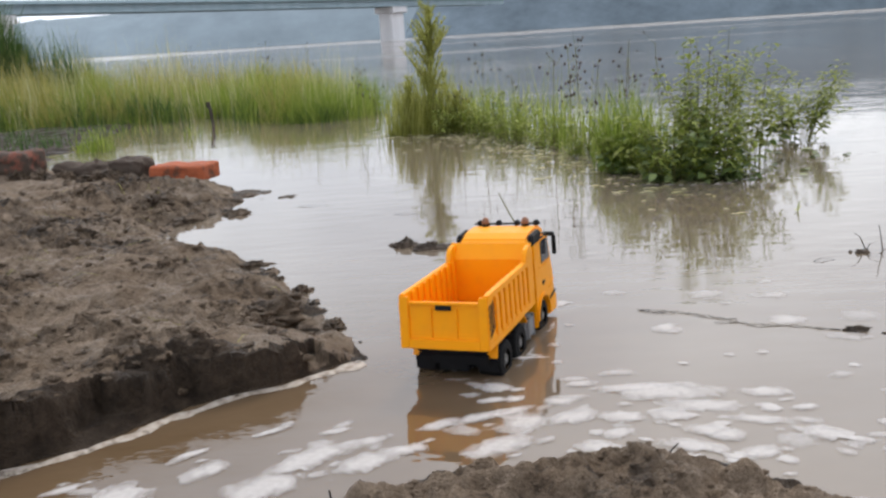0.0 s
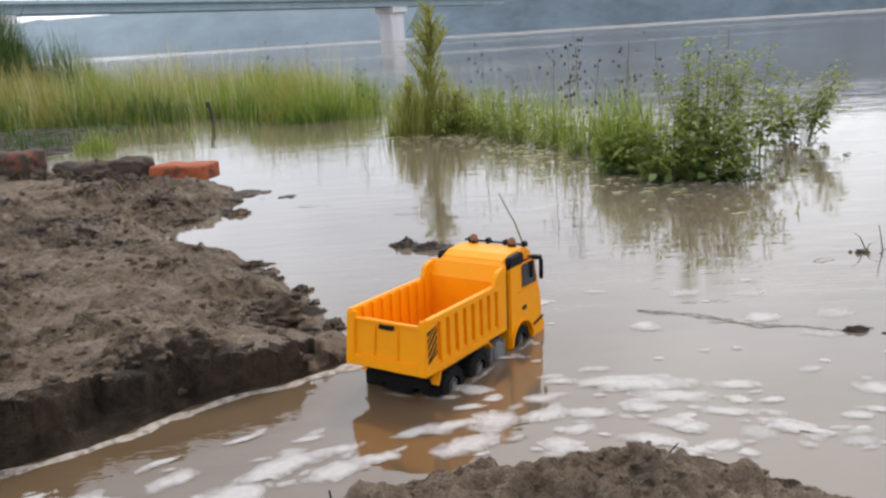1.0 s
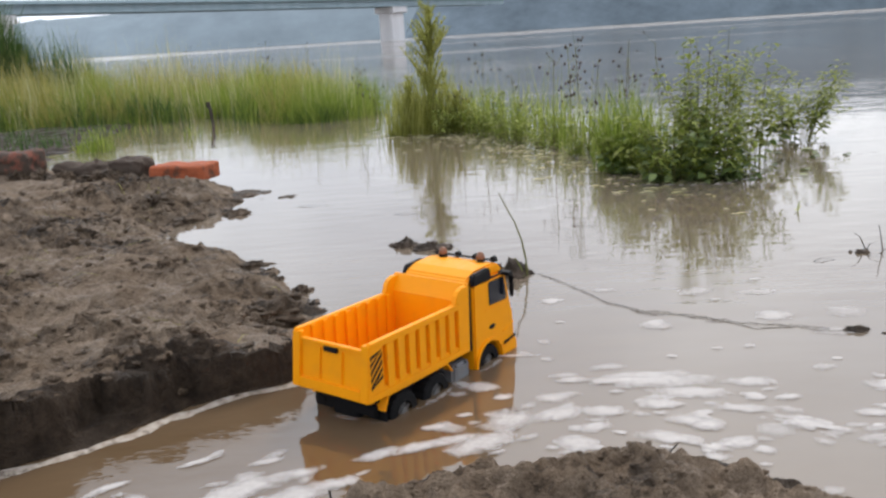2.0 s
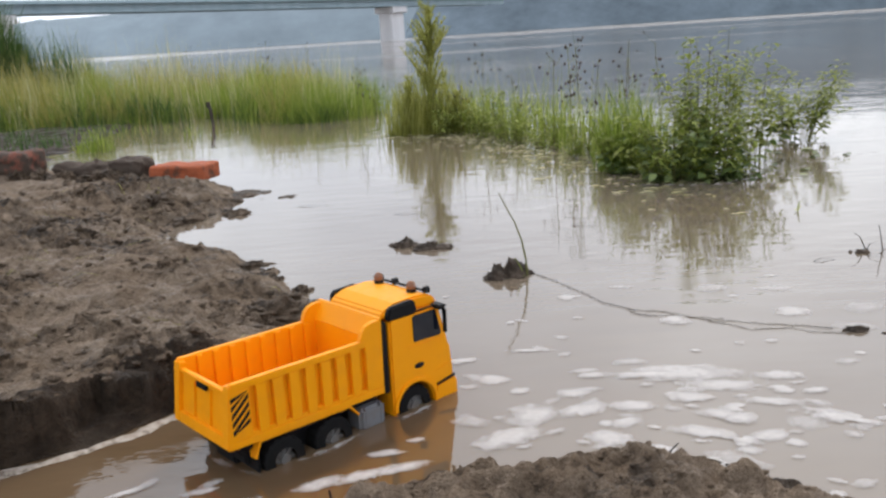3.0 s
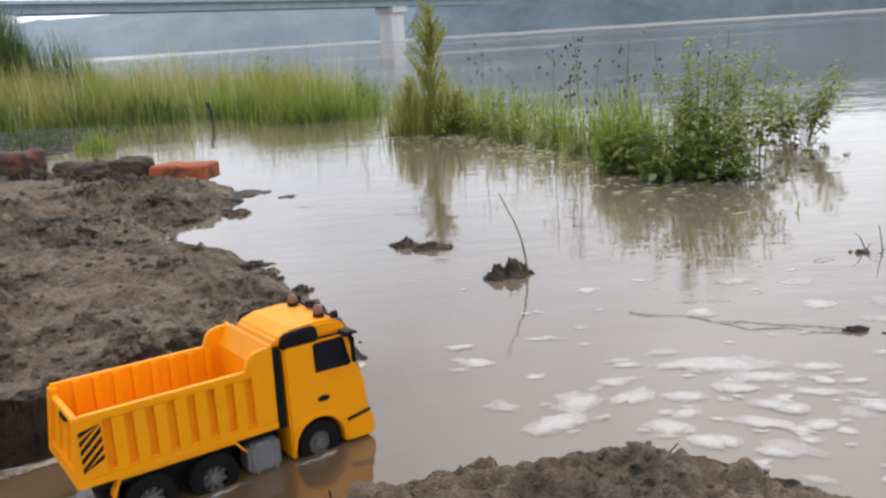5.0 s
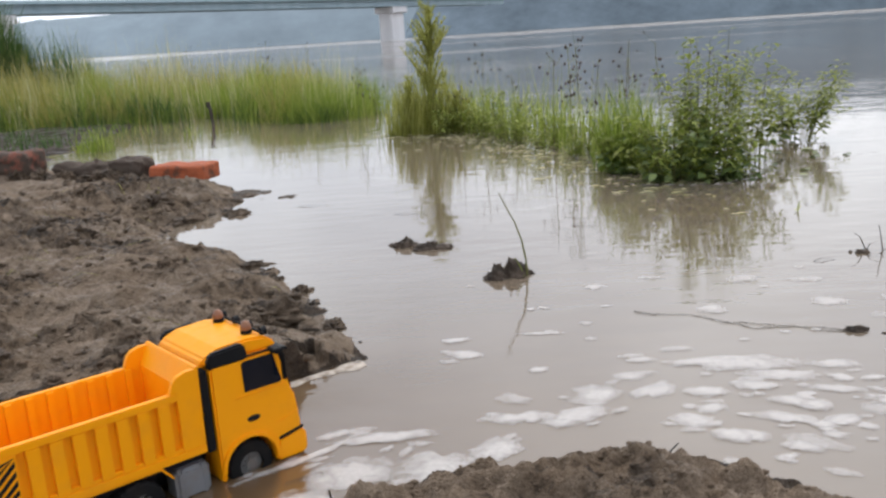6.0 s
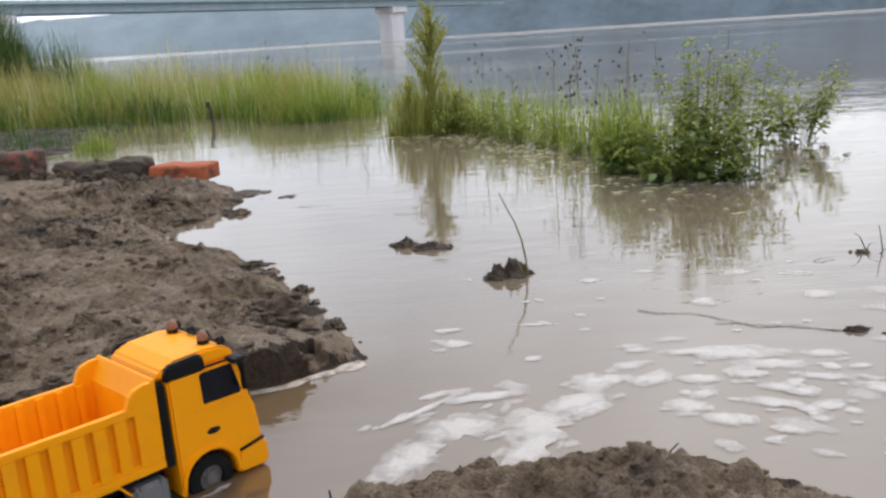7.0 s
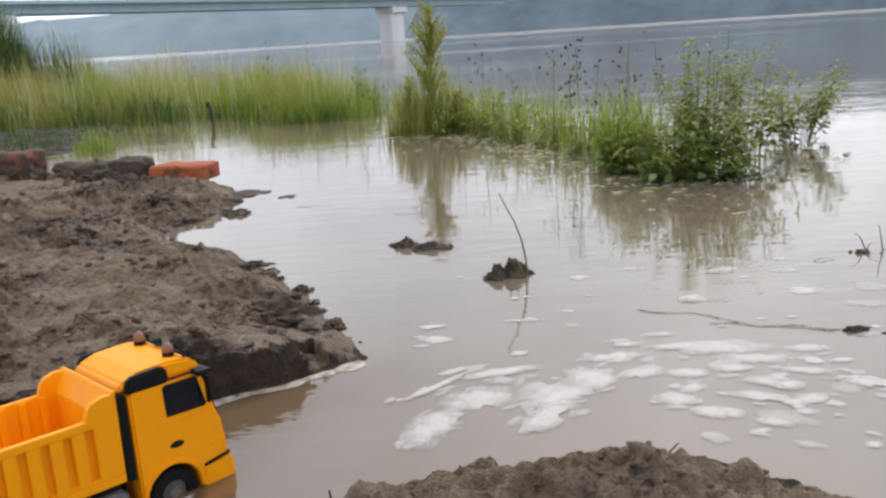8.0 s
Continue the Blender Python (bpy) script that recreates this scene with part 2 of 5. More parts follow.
def bevel(bm, width, seg=2):
    edges = [e for e in bm.edges if len(e.link_faces) == 2 and e.calc_face_angle() > 0.5]
    bmesh.ops.bevel(bm, geom=edges, offset=width, segments=seg, affect="EDGES", clamp_overlap=True)
    return bm


def boxed(x0, x1, y0, y1, z0, z1, r=0.0008):
    bm = bmesh.new()
    add_box(bm, x0, x1, y0, y1, z0, z1)
    return bevel(bm, r) if r else bm


def prism(pts, y0, y1, r=0.001):
    bm = bmesh.new()
    add_prism(bm, pts, y0, y1)
    return bevel(bm, r) if r else bm


# ---- noise on arrays ----
def lattice(ix, iy, seed):
    h = (ix.astype(np.int64) * 374761393 + iy.astype(np.int64) * 668265263 + seed * 982451653) & 0xFFFFFFFF
    h = ((h ^ (h >> 13)) * 1274126177) & 0xFFFFFFFF
    return ((h ^ (h >> 16)) & 0xFFFF) / 32767.5 - 1.0


def vnoise(x, y, seed):
    ix, iy = np.floor(x), np.floor(y)
    fx, fy = x - ix, y - iy
    fx, fy = fx * fx * fx * (fx * (fx * 6 - 15) + 10), fy * fy * fy * (fy * (fy * 6 - 15) + 10)
    a, b = lattice(ix, iy, seed), lattice(ix + 1, iy, seed)
    c, d = lattice(ix, iy + 1, seed), lattice(ix + 1, iy + 1, seed)
    return (a * (1 - fx) + b * fx) * (1 - fy) + (c * (1 - fx) + d * fx) * fy


def fbm(x, y, size, octaves=4, seed=1, ridged=False):
    out, amp, total = 0, 1.0, 0.0
    ca, sa = math.cos(0.7), math.sin(0.7)
    x, y = x / size, y / size
    for i in range(octaves):
        n = vnoise(x, y, seed + i * 17)
        out = out + amp * (1 - 2 * np.abs(n) if ridged else n)
        total += amp
        amp *= 0.5
        x, y = (ca * x - sa * y) * 2.03, (sa * x + ca * y) * 2.03
    return out / total


def pebbly(x, y, size, seed):
    """Rounded lumps, 0 between them and 1 on top, one to each cell of the size."""
    x, y = x / size, y / size
    ix, iy = np.floor(x), np.floor(y)
    best = np.zeros(x.shape)
    for dx in (-1, 0, 1):
        for dy in (-1, 0, 1):
            cx, cy = ix + dx, iy + dy
            px, py = cx + 0.5 + 0.45 * lattice(cx, cy, seed), cy + 0.5 + 0.45 * lattice(cx, cy, seed + 3)
            r = 0.62 + 0.33 * lattice(cx, cy, seed + 7)
            d = np.hypot(x - px, y - py) / np.maximum(r, 0.2)
            best = np.maximum(best, np.sqrt(np.maximum(1 - d * d, 0)) * np.maximum(r, 0.2))
    return best


def smooth01(v):
    v = np.clip(v, 0, 1)
    return v * v * (3 - 2 * v)


def polyline_distance(x, y, pts):
    best = np.full(x.shape, 1e9)
    for (ax, ay), (bx, by) in zip(pts, pts[1:]):
        dx, dy = bx - ax, by - ay
        t = np.clip(((x - ax) * dx + (y - ay) * dy) / (dx * dx + dy * dy), 0, 1)
        best = np.minimum(best, np.hypot(x - ax - t * dx, y - ay - t * dy))
    return best


def inside(x, y, pts):
    r = np.zeros(x.shape, bool)
    for (ax, ay), (bx, by) in zip(pts, pts[1:] + pts[:1]):
        if ay != by:
            r ^= ((ay > y) != (by > y)) & (x < (bx - ax) * (y - ay) / (by - ay) + ax)
    return r


# ---- ground: mud banks, channel and river bed in one sheet ----
CHANNEL_EDGE = [(-6.0, -0.6), (-1.5, 0.15), (-1.0, 0.5), (-0.72, 0.76), (-0.515, 0.918), (-0.433, 0.957), (-0.345, 1.06), (-0.229, 1.125), (-0.125, 1.198)]
LAGOON_EDGE = [(-0.125, 1.198), (-0.15, 1.29), (-0.222, 1.433), (-0.248, 1.521), (-0.302, 1.598), (-0.349, 1.624), (-0.358, 1.734), (-0.418, 1.832), (-0.508, 1.931), (-0.613, 1.974), (-0.697, 2.137), (-0.720, 2.290), (-0.656, 2.336), (-0.591, 2.473),
               (-0.62, 2.66), (-0.67, 2.85), (-0.95, 3.0), (-1.35, 3.3), (-1.9, 3.75), (-2.6, 4.2), (-6.0, 5.5)]
LEFT_BANK = CHANNEL_EDGE + LAGOON_EDGE[1:] + [(-9.0, 5.5), (-9.0, -0.6)]
FRONT_EDGE = [(-9.0, -3.5), (-1.0, -0.3), (-0.55, 0.3), (-0.33, 0.62), (-0.2, 0.765), (-0.12, 0.80), (-0.03, 0.835), (0.05, 0.845), (0.14, 0.868), (0.2, 0.865), (0.275, 0.822), (0.35, 0.752), (0.45, 0.645), (0.7, 0.2), (1.4, -0.5), (9.0, -4.0)]
FRONT_BANK = FRONT_EDGE + [(9.0, -59.0), (-9.0, -59.0)]


CRUMBLY = [(-0.64, 2.3, 0.2, 1.0), (-0.9, 2.45, 0.25, 0.9), (-0.45, 1.74, 0.12, 0.5), (-0.29, 1.40, 0.07, 0.5), (-0.76, 1.22, 0.2, 0.8), (-0.36, 1.13, 0.08, 0.35),
           (-0.62, 1.03, 0.1, 0.9), (-0.85, 1.62, 0.14, 0.7), (-0.5, 1.32, 0.12, 0.3), (-1.1, 2.0, 0.25, 0.8), (-0.95, 1.35, 0.12, 0.8), (-0.7, 1.9, 0.1, 0.6)]


def turned_mud(x, y):
    """How churned the mud is: 0 on smooth silt, 1 on heaps of clods."""
    v = 0.10 + 0.75 * smooth01(fbm(x, y * 1.4, 0.13, 4, 47) * 3.2 - 0.15)
    lump = fbm(x, y, 0.055, 4, 11)
    for cx, cy, r, k in CRUMBLY:
        v = v + k * np.exp(-((x - cx) ** 2 + ((y - cy) * 1.3) ** 2) / (r * r)) * smooth01(lump * 2.5 + 0.5)
    return np.minimum(v, 1.2) * (0.05 + 0.95 * smooth01((2.6 - np.hypot(x + 0.4, y - 1.4)) / 0.9))


def ground_height(x, y):
    wob = fbm(x, y, 0.09, 4, 3) * 0.018 + fbm(x, y, 0.025, 3, 5) * 0.008
    lump = fbm(x, y, 0.055, 4, 11)
    warp = 0.012 * fbm(x, y, 0.04, 2, 91)
    stones = pebbly(x + warp, y * 0.85 - warp, 0.031, 61) * 0.75 + pebbly(x - warp, y + warp, 0.014, 67) * 0.75
    crease = fbm(x, y * 1.5, 0.05, 4, 23, True)
    roll = fbm(x, y, 0.28, 3, 31)
    near = smooth01((9 - np.hypot(x, y)) / 6)
    # bed
    z = -0.027 - 0.25 * smooth01((y - 1.4) / 2.5) - 1.2 * smooth01((np.hypot(x, y) - 8) / 30)
    z = z + 0.005 * lump * near
    # left bank: cut face on the channel, shelving on the lagoon
    dc = polyline_distance(x, y, CHANNEL_EDGE) + wob * 1.1
    ds = polyline_distance(x, y, LAGOON_EDGE) + wob * 1.8
    is_in = inside(x + wob * 0.6, y + wob * 0.6, LEFT_BANK)
    face = 0.028 + 0.060 * smooth01((-0.10 - x) / 0.31)
    bite = 0.010 * fbm(x, y, 0.02, 3, 81) + 0.030 * fbm(x, y, 0.075, 2, 83) - 0.045 * smooth01(fbm(x, y, 0.14, 2, 88) * 2.4 + 0.2)
    cut = face * (0.15 * smooth01(dc / 0.02) + 0.85 * smooth01((dc - 0.004 + bite) / 0.013)) + 0.012 * smooth01((dc - 0.03) / 0.2)
    shelf = 0.058 * (1 - np.exp(-np.maximum(ds, 0) / 0.11)) + 0.016 * smooth01((ds - 0.3) / 0.5)
    rough = turned_mud(x, y) * (1 - 0.75 * np.exp(-((x + 0.19) ** 2 + (y - 1.27) ** 2) / 0.013))
    top = np.minimum(cut, shelf)
    crumb = smooth01(top / 0.025)
    top = top + crumb * (0.016 * roll + 0.011 * lump + 0.005 * fbm(x, y * 1.3, 0.035, 3, 37) + 0.006 * fbm(x, y * 1.4, 0.022, 3, 39, True) * (0.3 + rough) + rough * (0.017 * stones + 0.013 * crease - 0.008) + 0.008 * fbm(x, y * 1.8, 0.10, 5, 29, True))
    top = top * (1 - 0.62 * np.exp(-((x + 0.20) ** 2 + (y - 1.34) ** 2) / 0.009))
    z = np.where(is_in, np.maximum(top, 0.0015 + 0.004 * lump), z)
    z = np.where(~is_in, np.maximum(z, -0.001 - np.minimum(dc, ds) * 0.9), z)
    # mud heap before the camera
    df = polyline_distance(x, y, FRONT_EDGE) + wob
    f_in = inside(x, y, FRONT_BANK)
    heap = 0.021 * smooth01(df / 0.05) + 0.01 * smooth01((df - 0.03) / 0.2) + smooth01(df / 0.025) * (0.016 * lump + 0.006 * stones + 0.007 * crease + 0.006 * pebbly(x + warp, y - warp, 0.011, 83) + 0.016 * fbm(x, y, 0.03, 5, 85) - 0.005 + 0.006 * roll)
    fine = smooth01((1.6 - np.hypot(x, y - 0.5)) / 0.6)
    heap = heap * fine + (1 - fine) * (0.05 + 0.02 * roll)
    z = np.where(f_in, np.maximum(heap, 0.001), z)
    z = np.where(~f_in, np.maximum(z, -0.001 - df * 0.8), z)
    # low flooded flat under the grass
    silt = smooth01((y - 3.5 - 0.25 * (x + 2)) / 0.7) * smooth01((-1.45 - x) / 0.6) * smooth01((6.5 - y) / 0.8)
    z = np.where(silt > 0.05, np.maximum(z, -0.026 + 0.038 * silt + 0.018 * roll + 0.02 * fbm(x, y, 0.22, 3, 77)), z)
    flat = smooth01((y - 5.4 + 0.15 * x) / 1.5) * smooth01((-0.2 - x) / 1.2) * smooth01((14 - y) / 3)
    return np.where(flat > 0.02, np.maximum(z, -0.2 + 0.21 * flat + 0.02 * roll), z)


def spread(stops):
    """Coordinates with a step that changes from stretch to stretch: (from, to, step)."""
    out = []
    for a, b, s in stops:
        out.extend(np.arange(a, b - s * 0.3, s))
    return np.array(out + [stops[-1][1]])


def build_ground():
    xs = spread([(-600, -60, 60), (-60, -8, 6), (-8, -2.4, 0.1), (-2.4, -1.1, 0.018), (-1.1, 0.45, 0.0042), (0.45, 1.0, 0.05), (1.0, 8, 0.15), (8, 60, 6), (60, 600, 60)])
    ys = spread([(-60, -4, 8), (-4, 0.4, 0.08), (0.4, 0.62, 0.02), (0.62, 1.6, 0.0042), (1.6, 2.0, 0.0065), (2.0, 2.9, 0.010), (2.9, 3.3, 0.02), (3.3, 4.5, 0.045), (4.5, 15, 0.3), (15, 60, 5), (60, 900, 60)])
    X, Y = np.meshgrid(xs, ys)
    Z = ground_height(X, Y)
    n, m = len(ys), len(xs)
    idx = np.arange(n * m).reshape(n, m)
    faces = np.stack([idx[:-1, :-1], idx[:-1, 1:], idx[1:, 1:], idx[1:, :-1]], -1).reshape(-1, 4)
    ob = from_lists("ground", np.stack([X, Y, Z], -1).reshape(-1, 3).tolist(), faces.tolist(), MUD, True)
    # the channel's cut face takes the darkest mud; the rim at the water's edge is wet clay
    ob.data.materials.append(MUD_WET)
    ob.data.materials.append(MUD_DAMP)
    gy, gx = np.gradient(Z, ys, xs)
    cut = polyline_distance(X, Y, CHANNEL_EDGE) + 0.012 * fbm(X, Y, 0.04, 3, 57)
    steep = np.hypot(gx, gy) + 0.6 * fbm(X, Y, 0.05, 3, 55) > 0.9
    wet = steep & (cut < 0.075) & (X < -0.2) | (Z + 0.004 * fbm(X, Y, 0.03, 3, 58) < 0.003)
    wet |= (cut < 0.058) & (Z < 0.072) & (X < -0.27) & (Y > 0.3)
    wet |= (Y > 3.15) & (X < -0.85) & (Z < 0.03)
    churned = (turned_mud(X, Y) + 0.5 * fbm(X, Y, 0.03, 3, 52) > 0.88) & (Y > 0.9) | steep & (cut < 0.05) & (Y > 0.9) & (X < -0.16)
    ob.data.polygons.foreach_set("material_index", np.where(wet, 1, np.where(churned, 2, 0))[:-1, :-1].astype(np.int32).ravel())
    tagged(ob, "brown wet mud banks with crumbling edges beside a channel", "mud bank", kind="structure")


def build_water():
    bm = bmesh.new()
    bmesh.ops.create_grid(bm, x_segments=8, y_segments=8, size=1, matrix=Matrix.Translation((0, 400, 0)) @ Matrix.Diagonal((620, 480, 1, 1)))
    ob = part("water", bm, WATER)
    tagged(ob, "muddy brown flood water with a pale sky sheen and small ripples", "river water", kind="structure")


build_ground()
build_water()


# ---- distance: ridges and bridge ----
def ridge(name, label, material, x0, x1, y, tops, depth, seed):
    """A wooded ridge along x at the distance y; tops: (share of its length, height)."""
    n, rows = 160, 7
    verts, faces = [], []
    for j in range(rows):
        v = j / (rows - 1)
        for i in range(n + 1):
            u = i / n
            top = float(np.interp(u, [a for a, _ in tops], [b for _, b in tops]))
            x = x0 + (x1 - x0) * u
            rug = float(fbm(np.array(x), np.array(v * 40.0), 14.0, 4, seed)) * 0.10 + float(fbm(np.array(x), np.array(v * 9.0), 2.2, 2, seed + 5)) * 0.03
            verts.append((x, y + depth * v + 4 * rug, -0.5 + (top * (1 + rug) + 0.5) * math.sin(v * math.pi / 2) ** 0.8))
    for j in range(rows - 1):
        for i in range(n):
            a = j * (n + 1) + i
            faces.append((a, a + 1, a + n + 2, a + n + 1))
    tagged(from_lists(name, verts, faces, material, True), label, "hill", kind="structure")


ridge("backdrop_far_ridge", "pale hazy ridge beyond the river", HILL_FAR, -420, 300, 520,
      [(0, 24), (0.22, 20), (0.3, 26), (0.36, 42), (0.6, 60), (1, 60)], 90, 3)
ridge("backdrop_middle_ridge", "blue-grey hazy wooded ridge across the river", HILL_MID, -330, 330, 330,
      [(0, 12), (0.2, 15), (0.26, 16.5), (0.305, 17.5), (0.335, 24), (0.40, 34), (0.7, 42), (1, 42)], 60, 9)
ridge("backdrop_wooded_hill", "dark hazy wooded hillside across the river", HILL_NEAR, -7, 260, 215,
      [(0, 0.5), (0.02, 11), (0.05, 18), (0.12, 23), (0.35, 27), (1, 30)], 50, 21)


def build_bridge():
    top = new("bridge")
    tagged(top, "grey-green girder bridge on pale concrete piers over the river", "bridge")
    a, b = Vector((-61.3, 41.1, 0)), Vector((9.6, 131.0, 0))
    along = (b - a).normalized()
    length = (b - a).length
    top.matrix_world = Matrix.Translation(a) @ Matrix.Rotation(math.atan2(along.y, along.x), 4, "Z")
    z0 = 4.1
    part("girder", boxed(0, length, -1.6, -1.1, z0, z0 + 0.75, 0.02), DECK, top)
    part("girder", boxed(0, length, 1.1, 1.6, z0, z0 + 0.75, 0.02), DECK, top)
    part("deck", boxed(0, length, -2.3, 2.3, z0 + 0.75, z0 + 1.05, 0.02), DECK, top)
    rail = part("railing", boxed(0, length, -2.25, -2.15, z0 + 1.9, z0 + 2.0, 0), PIER, top, "pale metal railing")
    post = None
    for i in range(int(length / 3)):
        if post is None:
            post = part("railing_post", boxed(0, 0.1, -2.23, -2.17, z0 + 1.05, z0 + 1.9, 0), PIER, rail)
            continue
        p = new("railing_post", post.data)
        p.parent = rail
        p.location = (i * 3, 0, 0)
    for s in (91.6, 42.0):
        p = part("pier", boxed(s - 1.25, s + 1.25, -1.0, 1.0, -1.5, z0 - 0.75, 0.1), PIER, top, "pale concrete pier")
        part("pier_cap", boxed(s - 1.4, s + 1.4, -1.5, 1.5, z0 - 0.752, z0 - 0.002, 0.06), PIER, p)


build_bridge()


# ---- toy dump truck: x forward from the tailgate, z up from the track ----
def arch(cx, cz, r, a0, a1, n=12):
    return [(cx + r * math.cos(radians(a0 + (a1 - a0) * i / n)), cz + r * math.sin(radians(a0 + (a1 - a0) * i / n))) for i in range(n + 1)]


def build_wheel(truck, x, y, dual):
    hub = new("wheel")
    hub.parent = truck
    hub.location = (x, y, 0.031)
    side = -1 if y < 0 else 1
    turn = Matrix.Rotation(radians(90), 4, "X")
    w = 0.034 if dual else 0.018
    bm = bmesh.new()
    prof = [(0.0137, w / 2 - 0.002), (0.0160, w / 2), (0.0245, w / 2 - 0.0006), (0.0268, w / 2 - 0.003), (0.0268, -w / 2 + 0.003), (0.0245, -w / 2 + 0.0006), (0.0137, -w / 2)]
    seg = 36
    rings = []
    for i in range(seg):
        a = 2 * math.pi * i / seg
        lug = 0.0012 if i % 2 else 0.0
        rings.append([bm.verts.new(((r - (lug if r > 0.026 else 0)) * math.cos(a), yy, (r - (lug if r > 0.026 else 0)) * math.sin(a))) for r, yy in prof])
    for i in range(seg):
        a, b = rings[i], rings[(i + 1) % seg]
        for k in range(len(prof) - 1):
            bm.faces.new((a[k], a[k + 1], b[k + 1], b[k]))
    bmesh.ops.recalc_face_normals(bm, faces=bm.faces)
    part("tyre", bm, RUBBER, hub, "muddy black ribbed tyre")
    bm = bmesh.new()
    add_cyl(bm, 0.0140, 0.0140, w * 0.45, 28, turn)
    yo = side * (w / 2 - 0.004)
    add_cyl(bm, 0.006, 0.0045, 0.006, 14, Matrix.Translation((0, yo, 0)) @ Matrix.Rotation(radians(90 * side), 4, "X"))
    for i in range(8):
        a = 2 * math.pi * i / 8
        add_box(bm, 0.004, 0.0138, -0.0016, 0.0016, -0.0022, 0.0022, Matrix.Translation((0, yo - side * 0.002, 0)) @ Matrix.Rotation(a, 4, "Y"))
        add_cyl(bm, 0.0009, 0.0009, 0.003, 6, Matrix.Translation((0.0075 * math.cos(a + 0.4), yo, 0.0075 * math.sin(a + 0.4))) @ turn)
    part("rim", bm, RIM, hub, "muddy silver spoked rim")
    return hub


def build_truck():
    t = new("dump_truck")
    tagged(t, "bright yellow toy dump truck with empty bed in muddy water", "toy truck")
    W = 0.0625
    # bed
    part("bed_floor", boxed(0.002, 0.196, -W + 0.003, W - 0.003, 0.067, 0.071), YELLOW, t)
    for s in (-1, 1):
        y_in, y_out = s * (W - 0.0074), s * (W - 0.0060)
        lo, hi = min(y_in, y_out), max(y_in, y_out)
        wall = [(-0.008, 0.066), (0.197, 0.066), (0.1975, 0.1545), (0.1855, 0.1545), (0.176, 0.1515), (0.1715, 0.147), (0.167, 0.1345), (0.0, 0.1345)]
        side = part("bed_side", prism(wall, lo, hi, 0.0004), YELLOW, t)
        a, b = sorted((s * (W - 0.0076), s * W))
        part("top_rail", prism([(-0.001, 0.1285), (0.174, 0.1285), (0.174, 0.1365), (-0.001, 0.1365)], a, b, 0.0008), YELLOW, side)
        part("bottom_rail", boxed(-0.008, 0.1975, a, b, 0.0645, 0.0735), YELLOW, side)
        part("front_post", prism([(0.1725, 0.0735), (0.1972, 0.0735), (0.1985, 0.1562), (0.1855, 0.1562), (0.1755, 0.153), (0.1705, 0.148), (0.1660, 0.1366), (0.1725, 0.1366)], a, b, 0.0008), YELLOW, side)
        part("rear_post", prism([(-0.0085, 0.0735), (0.0195, 0.0735), (0.0195, 0.1285), (-0.001, 0.1285)], a, b, 0.0008), YELLOW, side)
        o0, o1 = sorted((s * (W - 0.0062), s * (W - 0.0002)))
        i0, i1 = sorted((s * (W - 0.0112), s * (W - 0.0072)))
        for i in range(7):
            x = 0.0275 + i * 0.0207
            part("rib", boxed(x, x + 0.0127, o0, o1, 0.0732, 0.1288, 0.0007), YELLOW, side)
        for i in range(8):
            x = 0.0195 + i * 0.0207
            part("inner_rib", boxed(x, x + 0.0082, i0, i1, 0.071, 0.1350, 0.0007), YELLOW, side)
            part("slot_sill", prism([(x - 0.0002, 0.0734), (x + 0.0082, 0.0734), (x + 0.0082, 0.0775), (x - 0.0002, 0.0775)], *sorted((s * (W - 0.0062), s * (W - 0.0012))), 0.0006), YELLOW, side)
        # hazard stripes on the rear corner
        ys = s * (W + 0.0003)
        decal = part("hazard_panel", boxed(-0.0045, 0.0172, *sorted((s * (W - 0.0005), s * (W + 0.0002))), 0.080, 0.1262, 0), YELLOW, side, "black and yellow diagonal hazard stripes")
        for i in range(6):
            z = 0.0705 + i * 0.0092
            pts = [(-0.0040, z), (0.0170, z + 0.0195), (0.0170, z + 0.0247), (-0.0040, z + 0.0052)]
            pts = [(x, min(max(v, 0.0802), 0.1260)) for x, v in pts]
            if max(v for _, v in pts) - min(v for _, v in pts) > 0.006:
                part("stripe", prism(pts, *sorted((ys, ys + s * 0.0004)), 0), BLACK, decal)
    # tailgate
    gate = part("tailgate", prism([(-0.0075, 0.066), (-0.0035, 0.066), (0.003, 0.127), (0.0, 0.127)], -W + 0.006, W - 0.006, 0.0005), YELLOW, t)
    lean = Matrix.Translation((-0.0085, 0, 0.066)) @ Matrix.Rotation(radians(6.5), 4, "Y")
    for s in (-1, 1):
        bm = bmesh.new()
        add_box(bm, -0.003, 0.006, s * (W - 0.0068) - 0.0066, s * (W - 0.0068) + 0.0066, -0.001, 0.0685, lean)
        part("corner_post", bevel(bm, 0.001), YELLOW, gate)
        bm = bmesh.new()
        add_box(bm, -0.0015, 0.003, s * 0.018 - 0.0012, s * 0.018 + 0.0012, 0.014, 0.054, lean)
        part("gate_rib", bevel(bm, 0.0005), YELLOW, gate)
    bm = bmesh.new()
    add_box(bm, -0.003, 0.005, -W + 0.012, W - 0.012, -0.001, 0.0125, lean)
    part("lower_rail", bevel(bm, 0.001), YELLOW, gate)
    bm = bmesh.new()
    add_box(bm, -0.002, 0.004, -W + 0.012, W - 0.012, 0.0575, 0.0615, lean)
    part("upper_rail", bevel(bm, 0.001), YELLOW, gate)
    bm = bmesh.new()
    add_box(bm, -0.0025, 0.001, -0.011, 0.011, 0.051, 0.0575, lean)
    part("latch", bevel(bm, 0.0008), BLACK, gate, "small black gate latch")
    # headboard with its overhanging lip
    part("headboard", boxed(0.1835, 0.1875, -W + 0.004, W - 0.004, 0.071, 0.1375), YELLOW, t)
